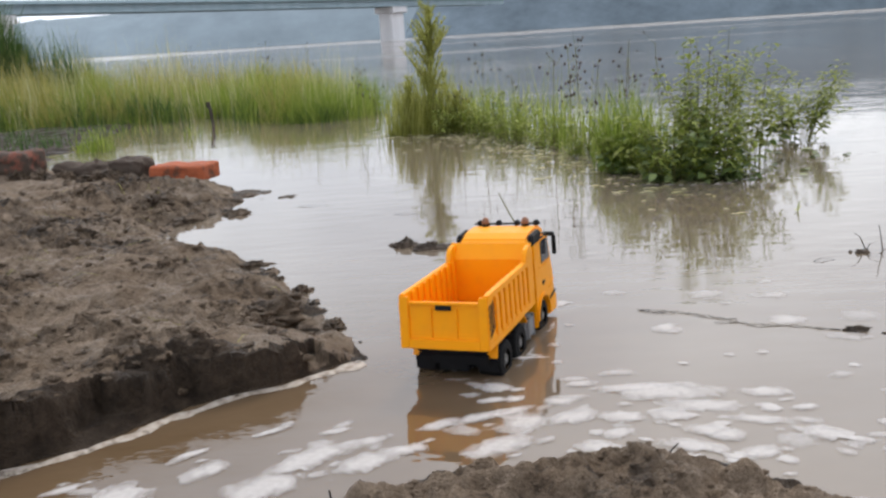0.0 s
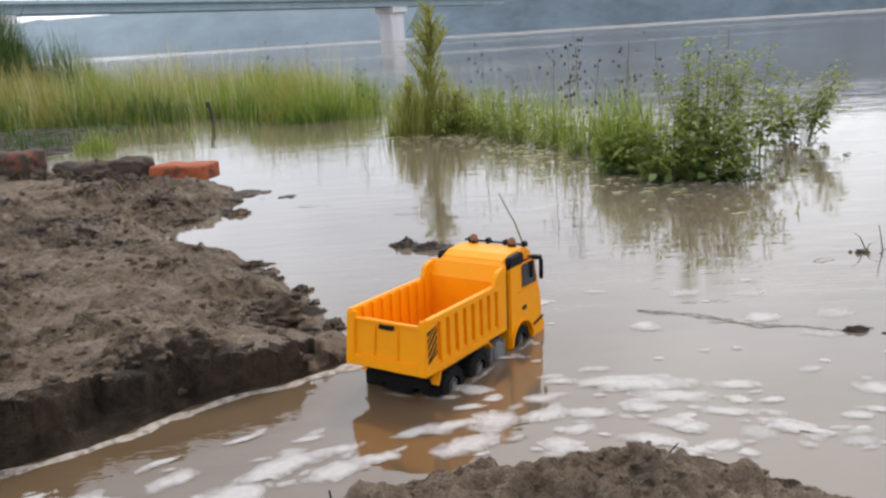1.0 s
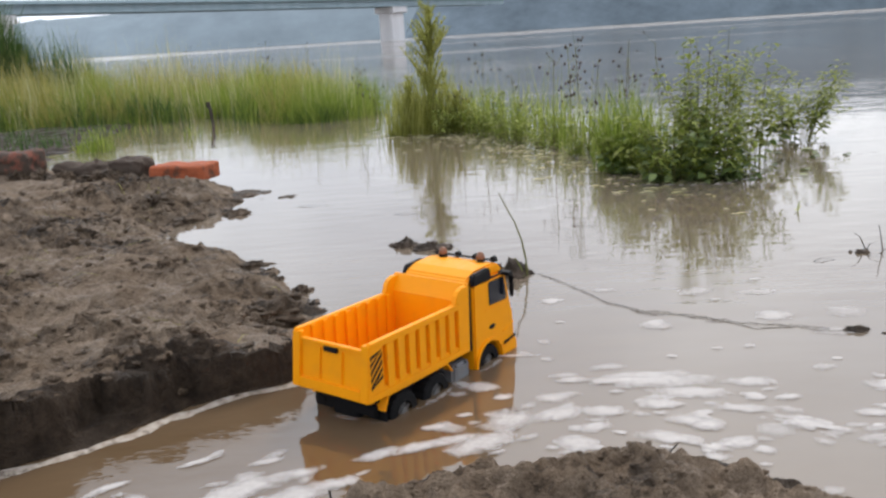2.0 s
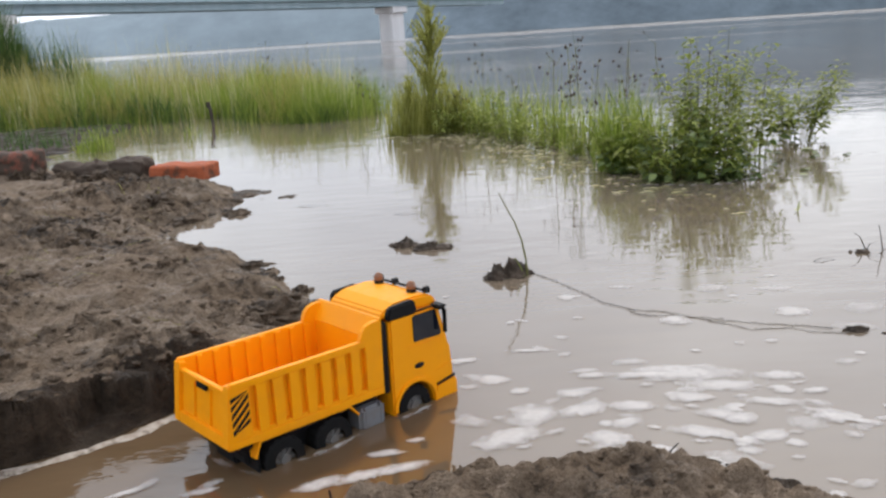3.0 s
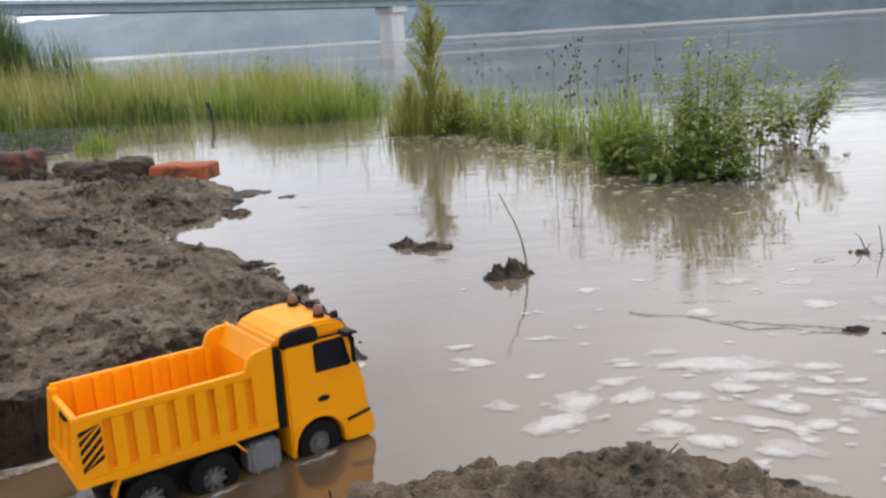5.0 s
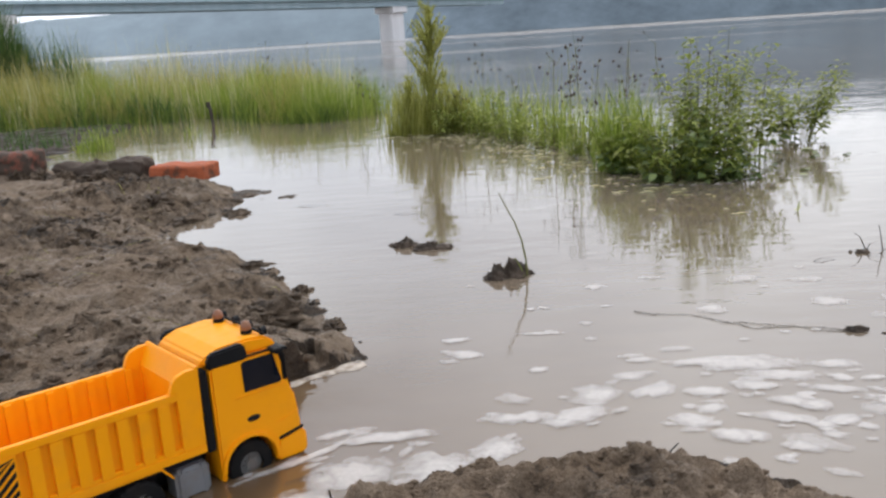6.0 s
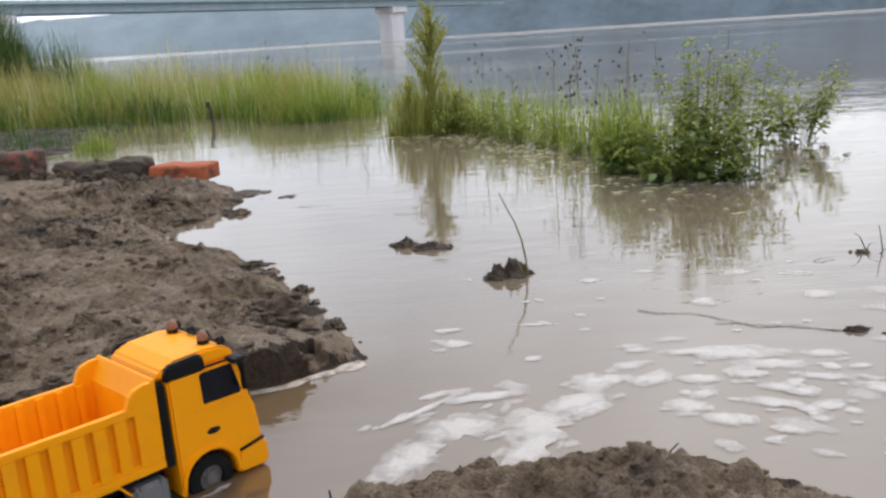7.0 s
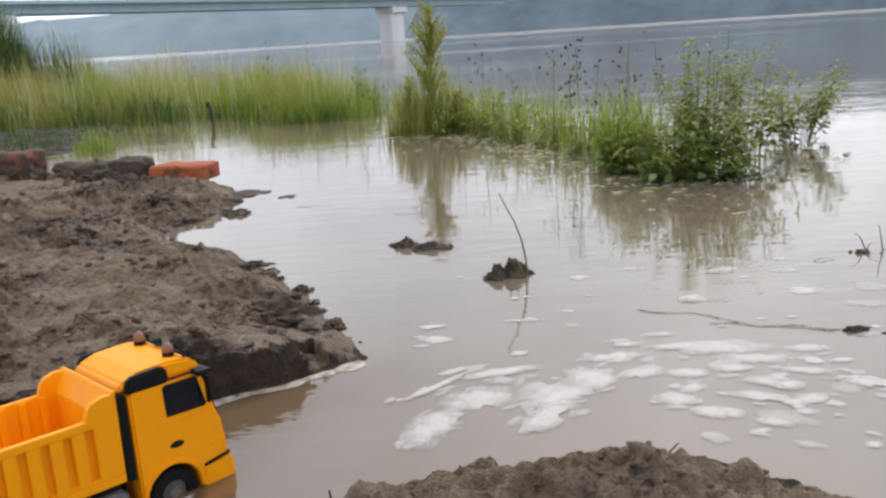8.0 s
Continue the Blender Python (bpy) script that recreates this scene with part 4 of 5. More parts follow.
def meadow(x0, x1, depth, tufts):
    """Places behind the flooded front edge of the meadow, gathered in tufts of their own height."""
    centres = []
    for _ in range(tufts):
        x = rng.uniform(x0, x1)
        front = np.interp(x, [-4.5, -2.4, -1.75, -1.3, -1.2, -0.9, -0.5, -0.3], [6.3, 5.9, 5.7, 5.9, 5.75, 5.2, 5.1, 5.5])
        back = rng.random() ** 1.3 * depth
        tall = rng.uniform(0.55, 1.12) * (1.0 + 0.36 * min(1.0, max(0.0, (-1.3 - x) / 0.8))) * (0.55 + 0.45 * min(1, back / 0.3)) * (0.55 + 0.45 * min(1.0, abs(x + 0.3) / 0.3))
        centres.append((x * (1 + 0.05 * back), front + back, tall, rng.uniform(0.04, 0.13)))

    def where():
        x, y, tall, r = rng.choice(centres)
        dx, dy = rng.gauss(0, r), rng.gauss(0, r)
        return x + dx, y + dy, tall * (1.05 - 0.25 * min(1.5, math.hypot(dx, dy) / r))
    return where


grass("meadow_grass", "yellowing meadow grass standing in flood water", 13000, meadow(-4.6, -0.8, 3.4, 200), (0.27, 0.50), (0.0028, 0.0065), (0.15, 0.9), GRASS_DRY)
grass("meadow_grass", "fresh green meadow grass standing in flood water", 6000, meadow(-3.9, -1.0, 1.4, 60), (0.14, 0.44), (0.0025, 0.006), (0.25, 1.0), GRASS_GREEN)
grass("meadow_grass", "tall pale straw-coloured seeding grass in the meadow", 1500, meadow(-4.6, -0.5, 2.4, 120), (0.42, 0.60), (0.003, 0.0055), (0.05, 0.4), LEAF_PALE)
grass("meadow_grass", "short dark green grass at the foot of the meadow", 2600, meadow(-3.6, -0.6, 0.35, 26), (0.16, 0.32), (0.004, 0.008), (0.3, 0.9), REED_DARK)
grass("grass_tuft", "dense green grass tuft at the water's edge", 6200, meadow(-1.28, -0.42, 1.2, 48), (0.24, 0.50), (0.0025, 0.006), (0.25, 1.0), GRASS_GREEN)


def tuft_at(cx, cy, rx, ry):
    def where():
        a, r = rng.uniform(0, 2 * math.pi), math.sqrt(rng.random())
        return cx + rx * r * math.cos(a), cy + ry * r * math.sin(a), 1.05 - 0.5 * r * r
    return where


grass("reed_clump", "tall dark green reeds behind the meadow", 3600, tuft_at(-4.12, 8.1, 0.52, 0.3), (0.6, 1.2), (0.010, 0.022), (0.1, 0.5), REED_DARK)
grass("reed_clump", "tall dark green reeds behind the meadow", 420, tuft_at(-3.4, 8.3, 0.34, 0.2), (0.45, 0.8), (0.008, 0.014), (0.1, 0.4), REED_DARK)
for cx, cy, r, h, n in ((-1.64, 4.25, 0.09, 0.19, 90), (-2.05, 4.5, 0.2, 0.16, 130), (-1.3, 4.75, 0.06, 0.1, 20), (-2.5, 4.9, 0.35, 0.16, 110), (-2.2, 5.3, 0.4, 0.14, 160), (-1.8, 5.2, 0.3, 0.10, 60)):
    grass("grass_tuft", "sparse grass shoots in shallow water", n, tuft_at(cx, cy, r, r), (h * 0.5, h), (0.004, 0.008), (0.2, 0.8), REED_DARK if n > 100 else GRASS_GREEN)


def island_edge():
    u = rng.random()
    x = np.interp(u, [0, 0.3, 0.65, 0.85, 1], [-0.2, 0.15, 0.46, 0.60, 0.72])
    y = np.interp(u, [0, 0.3, 0.65, 0.85, 1], [4.25, 4.1, 3.35, 2.75, 2.62])
    back = rng.random() ** 1.5
    return x + back * 0.22 + rng.gauss(0, 0.03), y + back * 0.55, 1.0 - 0.2 * back


grass("island_grass", "mixed green grass on a drowned islet", 700, island_edge, (0.08, 0.25), (0.003, 0.007), (0.15, 0.7), GRASS_GREEN)
grass("island_grass", "pale yellow-green grass on a drowned islet", 640, island_edge, (0.12, 0.27), (0.003, 0.006), (0.1, 0.5), LEAF_LIGHT)
grass("island_grass", "tall sparse pale stalks on a drowned islet", 120, island_edge, (0.25, 0.42), (0.0025, 0.0045), (0.05, 0.35), LEAF_LIGHT)
grass("grass_tuft", "upright bright green grass beside the bush", 420, tuft_at(0.60, 2.78, 0.10, 0.12), (0.14, 0.32), (0.004, 0.008), (0.1, 0.5), GRASS_GREEN)


grass("weed_stalks", "upright yellow-green stalks round the tall weed", 620, tuft_at(-0.02, 4.18, 0.22, 0.1), (0.13, 0.36), (0.004, 0.008), (0.1, 0.4), LEAF_OLIVE)


def curve_points(base, tip, sag, n=7):
    b, t = Vector(base), Vector(tip)
    out = Vector((t.x - b.x, t.y - b.y, 0))
    return [tuple(b + (t - b) * (i / n) - out * sag * math.sin(math.pi * i / n)) for i in range(n + 1)]


def feathery_weed(x, y, height, spread_, branches, material, label):
    top = new("tall_weed")
    top.location = (x, y, -0.03)
    tagged(top, label, "weed")
    st, lf = Leafage(), Leafage()

    def plume(pts, size, count, r0):
        st.stem(pts, r0, 0.0006, 4)
        n = len(pts) - 1
        for i in range(count):
            u = rng.uniform(0.1, 1)
            k = min(int(u * n), n - 1)
            p = Vector(pts[k]).lerp(Vector(pts[k + 1]), u * n - k)
            az_ = rng.uniform(0, 2 * math.pi)
            ln = size * rng.uniform(0.5, 1.1) * (1.25 - 0.6 * u)
            lf.leaf(p, (math.cos(az_) * 0.5, math.sin(az_) * 0.5, 1.0), ln, ln * 0.08 + 0.0022, 0.05)

    main = curve_points((0, 0, 0), (0.015, 0, height), 0.2, 10)
    plume(main, 0.032, int(height * 220), 0.003)
    for b in range(int(height * 105)):
        u = 0.13 + 0.74 * rng.random() ** 1.2
        k = min(int(u * 10), 9)
        p = Vector(main[k]).lerp(Vector(main[k + 1]), u * 10 - k)
        a, ln = rng.uniform(0, 2 * math.pi), min(1.0 - u, 0.72) * rng.uniform(0.18, 0.40) * height / 0.635 + 0.03
        tip = p + Vector((math.cos(a) * 0.44, math.sin(a) * 0.44, 1.0)).normalized() * ln
        plume(curve_points(tuple(p), tuple(tip), 0.3, 5), 0.038, int(ln * 330) + 6, 0.0012)
    for b in range(branches):
        a = rng.uniform(0, 2 * math.pi)
        r, h = spread_ * rng.uniform(0.3, 1), max(height * rng.uniform(0.25, 0.5), rng.uniform(0.12, 0.27))
        plume(curve_points((0.03 * math.cos(a), 0.03 * math.sin(a), 0), (r * math.cos(a), r * math.sin(a), h), 0.2, 8), 0.03, int(h * 230), 0.0016)
    tagged(st.make("stem", STEM, top), kind="stuff")
    tagged(lf.make("leaves", material, top), kind="stuff")


feathery_weed(-0.01, 4.16, 0.655, 0.15, 22, LEAF_OLIVE, "tall feathery yellow-green weed standing in the water")
feathery_weed(-0.12, 4.2, 0.29, 0.09, 24, LEAF_OLIVE, "feathery yellow-green weed standing in the water")
feathery_weed(0.10, 4.12, 0.21, 0.10, 22, LEAF_OLIVE, "feathery yellow-green weed standing in the water")


def seed_stalk(x, y, height, heads):
    top = new("seed_stalk")
    top.location = (x, y, -0.03)
    tagged(top, "thin dry stalk with dark seed heads", "weed", "dry seed stalks")
    st, hd = Leafage(), Leafage()
    lean = rng.uniform(-0.03, 0.03)
    pts = curve_points((0, 0, 0), (lean, 0, height), 0.1)
    st.stem(pts, 0.0016, 0.0008, 4)
    for i in range(heads):
        u = rng.uniform(0.45, 1)
        p = Vector((lean * u, 0, height * u))
        q = p + Vector((rng.gauss(0, 0.028), rng.gauss(0, 0.028), rng.uniform(0.0, 0.05)))
        st.stem([tuple(p), tuple(q)], 0.0007, 0.0005, 3)
        hd.ball(q, rng.uniform(0.0025, 0.006))
    tagged(st.make("stem", STEM, top), kind="stuff")
    tagged(hd.make("seed_spray", SEED, top), kind="stuff")


for x, y, h, n in ((0.53, 3.2, 0.43, 26), (0.50, 3.22, 0.40, 20), (0.56, 3.15, 0.36, 18), (0.66, 3.1, 0.42, 20), (0.21, 3.85, 0.40, 12), (0.12, 4.0, 0.34, 10), (0.76, 2.95, 0.41, 10), (0.66, 3.0, 0.36, 9), (-0.36, 4.75, 0.34, 10), (-0.30, 4.6, 0.26, 8),
                   (-0.42, 4.9, 0.3, 8), (0.92, 2.9, 0.38, 8), (0.34, 3.7, 0.3, 8), (0.45, 3.35, 0.36, 10), (-1.15, 6.2, 0.5, 12), (-1.75, 6.6, 0.52, 8), (-0.75, 5.6, 0.46, 9)):
    seed_stalk(x, y, h, n)


def leaf_mesh(name, length, width, fold):
    k = Leafage()
    k.leaf((0, 0, 0), (1, 0, 0.05), length, width, 0.22, 5)
    me = bpy.data.meshes.new(name)
    me.from_pydata(k.v, [], k.f)
    me.materials.append(BROAD)
    return me


BROAD_LEAVES = [leaf_mesh("leaf", 0.034, 0.024, 0.3), leaf_mesh("leaf", 0.042, 0.027, 0.3), leaf_mesh("leaf", 0.026, 0.02, 0.3)]


def bush(x, y, stems, height, radius, lean, small, broad, label, light=0.35):
    top = new("bush")
    top.location = (x, y, -0.02)
    tagged(top, label, "bush")
    st, lf, pale = Leafage(), Leafage(), Leafage()
    spots = []
    for b in range(stems):
        a = rng.uniform(0, 2 * math.pi)
        r0, r1 = radius * 0.45 * math.sqrt(rng.random()), radius * rng.uniform(0.3, 1.05)
        h = rng.uniform(*height) * (1.12 - 0.35 * (r1 / radius) ** 2)
        tip = (r1 * math.cos(a) + lean[0] * h, r1 * math.sin(a) * 0.7 + lean[1] * h, h)
        pts = curve_points((r0 * math.cos(a), r0 * math.sin(a) * 0.7, 0), tip, 0.2, 8)
        st.stem(pts, 0.0015, 0.0007, 4)
        for i in range(small):
            u = 0.25 + 0.75 * rng.random() ** 0.8
            k = min(int(u * 8), 7)
            p = Vector(pts[k]).lerp(Vector(pts[k + 1]), u * 8 - k)
            az_ = rng.uniform(0, 2 * math.pi)
            q = p + Vector((math.cos(az_), math.sin(az_), 0.3)) * rng.uniform(0.002, 0.018)
            target = pale if rng.random() < light * (0.3 + u) else lf
            target.leaf(q, (math.cos(az_), math.sin(az_), rng.uniform(-0.4, 0.7)), rng.uniform(0.016, 0.038), rng.uniform(0.008, 0.016), 0.25)
        spots.append(pts)
    for i in range(broad):
        pts = rng.choice(spots)
        u = rng.uniform(0.05, 0.7)
        k = min(int(u * 8), 7)
        p = Vector(pts[k]).lerp(Vector(pts[k + 1]), u * 8 - k)
        az_ = rng.uniform(0, 2 * math.pi)
        p += Vector((math.cos(az_), math.sin(az_), 0)) * rng.uniform(0.0, 0.035)
        p.z = max(p.z, 0.025)
        ob = new("leaf", rng.choice(BROAD_LEAVES))
        ob.parent = top
        ob.matrix_basis = Matrix.Translation(p) @ Euler((rng.gauss(0, 0.4), rng.uniform(-0.4, 0.5), az_)).to_matrix().to_4x4()
    tagged(st.make("stem_mass", STEM, top), kind="stuff")
    tagged(lf.make("small_leaves", LEAF_GREEN, top), kind="stuff")
    tagged(pale.make("pale_leaves", LEAF_LIGHT, top), kind="stuff")


bush(0.70, 2.52, 40, (0.11, 0.28), 0.20, (0.03, 0), 26, 380, "leafy dark green bush standing in the flood water", 0.45)
bush(0.82, 2.66, 31, (0.20, 0.42), 0.17, (0.04, 0), 34, 50, "tall open pale green shrub behind the bush", 0.8)
bush(1.00, 2.78, 20, (0.16, 0.37), 0.14, (0.08, 0), 34, 30, "open pale green shrub with thin stems in the water", 0.8)
bush(1.30, 3.15, 26, (0.12, 0.29), 0.16, (0.35, 0), 38, 20, "small leaning green shrub in the water", 0.7)
bush(0.56, 2.68, 12, (0.08, 0.18), 0.09, (-0.1, 0), 18, 70, "low leafy weed at the foot of the bush", 0.4)
bush(0.84, 2.46, 9, (0.05, 0.14), 0.08, (0.1, 0), 16, 60, "low leafy weed at the foot of the bush", 0.4)
for x, y in ((0.05, 4.0), (0.22, 3.85), (0.33, 3.6), (0.42, 3.4), (0.52, 3.1), (0.30, 3.75), (0.15, 4.0)):
    bush(x, y, 9, (0.06, 0.22), 0.10, (0, 0), 24, 0, "low leafy green weed on the drowned islet", 0.5)


# ---- sticks and floating things ----
def stick(name, label, x, y, pts, r0, r1, material, category="stick"):
    k = Leafage()
    k.stem(pts, r0, r1, 7)
    ob = k.make(name, material)
    ob.location = (x, y, 0)
    return tagged(ob, label, category)


stick("twig", "thin bent green-brown twig stuck in a mud mound", 0.155, 1.585,
      [(0, 0, -0.02), (-0.002, 0, 0.03), (-0.009, 0, 0.07), (-0.021, 0, 0.105), (-0.036, 0, 0.135), (-0.047, 0, 0.160)], 0.0022, 0.0010, STEM)
stick("twig", "short leaf blade beside the bent twig", 0.148, 1.58, [(0, 0, 0), (-0.006, 0, 0.02), (-0.016, 0, 0.036)], 0.0016, 0.0006, LEAF_LIGHT)
stick("post", "short dark wooden post standing in the water", -1.36, 5.42, [(0.022, 0, -0.1), (0.010, 0, 0.0), (0.004, 0, 0.05), (0.004, 0, 0.09), (-0.008, 0, 0.105), (-0.008, 0, 0.135)], 0.008, 0.014, BARK, "post")
for x, y, dx, h in ((0.79, 1.60, 0.03, 0.02), (0.81, 1.62, -0.03, 0.035), (0.80, 1.58, 0.05, 0.012), (0.77, 1.57, 0.045, 0.004), (0.83, 1.60, -0.012, 0.05), (0.86, 2.05, 0.03, 0.006)):
    stick("twig", "thin dark twig poking out of the water", x, y, [(0, 0, -0.01), (dx * 0.5, 0.004, h * 0.7), (dx, 0.0, h)], 0.0013, 0.0007, BARK)


stick("twig", "small dark twig stuck in the mud heap", 0.222, 0.832, [(-0.004, 0, ground_at(0.218, 0.832) - 0.004), (0.0, 0, ground_at(0.222, 0.832) + 0.008), (0.008, 0, ground_at(0.222, 0.832) + 0.016)], 0.0014, 0.001, BARK)
stick("twig", "small dark twig stuck in the mud heap", -0.125, 0.775, [(0, 0, ground_at(-0.125, 0.775) - 0.004), (0.001, 0, ground_at(-0.125, 0.775) + 0.008), (0.0, 0, ground_at(-0.125, 0.775) + 0.018)], 0.0012, 0.001, BARK)


for x, y, turn, n in ((-0.35, 2.44, -6, 0.05), (-0.08, 2.25, 4, 0.04), (0.33, 1.98, -8, 0.03), (0.70, 1.56, 6, 0.02)):
    c, d = math.cos(radians(turn)) * n, math.sin(radians(turn)) * n
    stick("twig", "thin dark twig floating on the muddy water", x, y, [(-c, -d, 0.001), (-0.2 * c, -0.2 * d + 0.003, 0.004), (c, d, 0.001)], 0.0022, 0.0012, BARK)


def sprig():
    k = Leafage()
    k.leaf((0, 0, -0.004), (0.15, 0, 1), 0.030, 0.010, -0.1, 5)
    k.leaf((0, 0, -0.004), (-0.5, 0.1, 0.9), 0.020, 0.008, 0.3, 5)
    k.leaf((0, 0, 0.004), (0.6, 0, 0.7), 0.014, 0.006, 0.3, 4)
    ob = k.make("sprig", LEAF_LIGHT)
    ob.location = (0.825, 1.985, 0)
    tagged(ob, "small green leaf sprig standing in the water", "leaf sprig")


sprig()


# ---- foam and scum on the water ----
def foam_patch(x, y, length, width, turn, seed, material):
    """A flat raft of froth with a lobed, ragged outline."""
    n, rings = 44, 3
    verts, faces = [(0, 0, 0.0004)], []
    for j in range(1, rings + 1):
        for i in range(n):
            a = 2 * math.pi * i / n
            d = Vector((math.cos(a), math.sin(a), seed * 1.7))
            lobes = 1.0 + 0.62 * noise.noise(d * 1.15) + 0.36 * noise.noise(d * 2.6) + 0.16 * noise.noise(d * 6.5)
            r = min(max(lobes, 0.32), 1.55) * j / rings
            verts.append((length / 2 * r * math.cos(a), width / 2 * r * math.sin(a), 0.0004 - 0.0002 * (j / rings) ** 2))
    for i in range(n):
        k = (i + 1) % n
        faces.append((0, 1 + i, 1 + k))
        for j in range(rings - 1):
            faces.append((1 + j * n + i, 1 + (j + 1) * n + i, 1 + (j + 1) * n + k, 1 + j * n + k))
    ob = from_lists("foam_patch", verts, faces, material, True)
    ob.matrix_world = pose(x, y, 0.0008, 0, 0, turn)
    return tagged(ob, "pale creamy foam patch drifting on muddy water", "foam", "foam patches on the water")


# drift of the foam on the open water: seconds, x, y
DRIFT_A = [(0, 0.129, 1.016), (1, 0.110, 1.027), (1.5, 0.116, 1.023), (3, 0.151, 1.034), (4.5, 0.193, 1.053), (6, 0.234, 1.075), (7, 0.243, 1.108), (8, 0.237, 1.136)]
DRIFT_B = [(0, 0.131, 0.939), (1, 0.092, 0.942), (1.5, 0.097, 0.941), (3, 0.141, 0.947), (4.5, 0.197, 0.971), (6, 0.252, 0.995), (7, 0.264, 1.034), (8, 0.260, 1.057)]
DRIFT_C = [(0, 0.200, 0.904), (1, 0.152, 0.924), (1.5, 0.156, 0.925), (3, 0.213, 0.933), (4.5, 0.271, 0.938), (6, 0.329, 0.942), (7, 0.329, 0.988), (8, 0.321, 1.004)]
DRIFT_D = [(0, 0.261, 0.960), (1, 0.239, 0.998), (1.5, 0.246, 1.001), (3, 0.309, 1.026), (4.5, 0.353, 1.047), (6, 0.391, 1.042), (7, 0.395, 1.079), (8, 0.378, 1.102)]
DRIFT_E = [(0, 0.062, 1.059), (1, 0.037, 1.052), (1.5, 0.038, 1.055), (3, 0.055, 1.087), (4.5, 0.033, 1.142), (6, -0.003, 1.199), (7, -0.022, 1.251), (8, -0.053, 1.274)]
DRIFTS = [DRIFT_A, DRIFT_B, DRIFT_C, DRIFT_D, DRIFT_E]
CHANNEL_DRIFT = [(0, -0.157, 0.926), (0.5, -0.171, 0.924), (1, -0.187, 0.91), (1.5, -0.204, 0.886), (3, -0.285, 0.80), (4.5, -0.40, 0.70), (6, -0.52, 0.60), (8, -0.66, 0.48)]
WAKE_DRIFT = [(0, -0.66, 0.46), (1.5, -0.66, 0.46), (3, -0.62, 0.50), (4.5, -0.48, 0.58), (5.2, -0.32, 0.71), (5.8, -0.15, 0.84), (6, -0.099, 0.871), (6.5, -0.034, 0.917), (7, 0.012, 0.967), (7.5, 0.034, 1.012), (8, 0.038, 1.046)]


def open_drift(x, y, t0):
    """The way of a patch that is at x, y at t0, carried by the nearest drifts."""
    def at(t):
        total, mx, my = 0, 0, 0
        for d in DRIFTS:
            a, b = glide(d, t0), glide(d, t)
            w = 1 / ((a[0] - x) ** 2 + (a[1] - y) ** 2 + 0.002)
            total, mx, my = total + w, mx + w * (b[0] - a[0]), my + w * (b[1] - a[1])
        return x + mx / total, y + my / total
    return at


def track_drift(track, x, y, t0):
    def at(t):
        a, b = glide(track, t0), glide(track, t)
        return x + b[0] - a[0], y + b[1] - a[1]
    return at


FLOATERS = []


def add_floater(way, length, width, turn, spin=0.0, material=FOAM):
    x, y = way(0)
    ob = foam_patch(x, y, length * 1.25, width * 1.15, turn, len(FLOATERS) + 1, material)
    FLOATERS.append((ob, way, turn, spin))


def with_flecks(way, length, width, turn, spin=0.0, material=FOAM):
    """A large patch and the small flecks that have broken from its rim."""
    add_floater(way, length, width, turn, spin, material)
    for _ in range(3 if length > 0.06 else 1):
        a, r = rng.uniform(0, 2 * math.pi), rng.uniform(0.75, 1.15)
        u, v = r * length * 0.6 * math.cos(a), r * width * 0.75 * math.sin(a)
        c, d = math.cos(radians(turn)), math.sin(radians(turn))
        dx, dy, size = u * c - v * d, u * d + v * c, rng.uniform(0.010, 0.024)
        add_floater(lambda t, dx=dx, dy=dy: (way(t)[0] + dx, way(t)[1] + dy), size * rng.uniform(1.0, 1.8), size * 0.7, turn + rng.uniform(-30, 30), spin, FOAM_THIN)


# open water, placed at 3.5 s: x, y, length, width, turn
OPEN_FOAM = [
    (0.052, 1.103, 0.05, 0.035, -20), (0.112, 0.98, 0.085, 0.06, 35), (0.08, 0.925, 0.11, 0.06, 25), (0.165, 1.035, 0.055, 0.035, 0), (0.17, 0.985, 0.06, 0.045, 20),
    (0.235, 0.985, 0.05, 0.035, -10), (0.33, 1.07, 0.15, 0.07, -8), (0.36, 1.03, 0.10, 0.05, -12), (0.30, 1.0, 0.06, 0.035, -10), (0.27, 1.085, 0.09, 0.03, -6),
    (0.40, 0.97, 0.09, 0.035, -16), (0.33, 0.945, 0.05, 0.035, -30), (0.22, 0.94, 0.05, 0.035, 10), (0.43, 1.05, 0.07, 0.035, -10), (0.20, 1.09, 0.04, 0.025, 0),
    (0.29, 0.905, 0.07, 0.035, -20), (0.45, 0.92, 0.08, 0.035, -25), (0.12, 1.2, 0.06, 0.014, -8), (0.02, 1.18, 0.05, 0.02, 5)]
for x, y, a, b, r in OPEN_FOAM:
    with_flecks(open_drift(x, y, 3.5), a * 0.85, b * 0.85, r, 0, FOAM)
taken = [(x, y, a * 0.5) for x, y, a, _, _ in OPEN_FOAM]
while len(taken) < 84:
    x, y = rng.uniform(0.0, 0.68), rng.uniform(0.86, 1.13)
    if rng.random() < 0.2:
        y = rng.uniform(1.12, 1.5)
    elif rng.random() < 0.3:
        x, y = rng.uniform(0.3, 0.7), rng.uniform(0.70, 0.88)
    a = 0.014 + 0.045 * rng.random() ** 2
    if any(math.hypot(x - p, (y - q) * 1.3) < 0.5 * a + 0.8 * r for p, q, r in taken):
        continue
    taken.append((x, y, a * 0.5))
    add_floater(open_drift(x, y, 3.5), a, a * rng.uniform(0.5, 0.9), rng.uniform(-35, 20), 0, FOAM if rng.random() < 0.5 else FOAM_THIN)
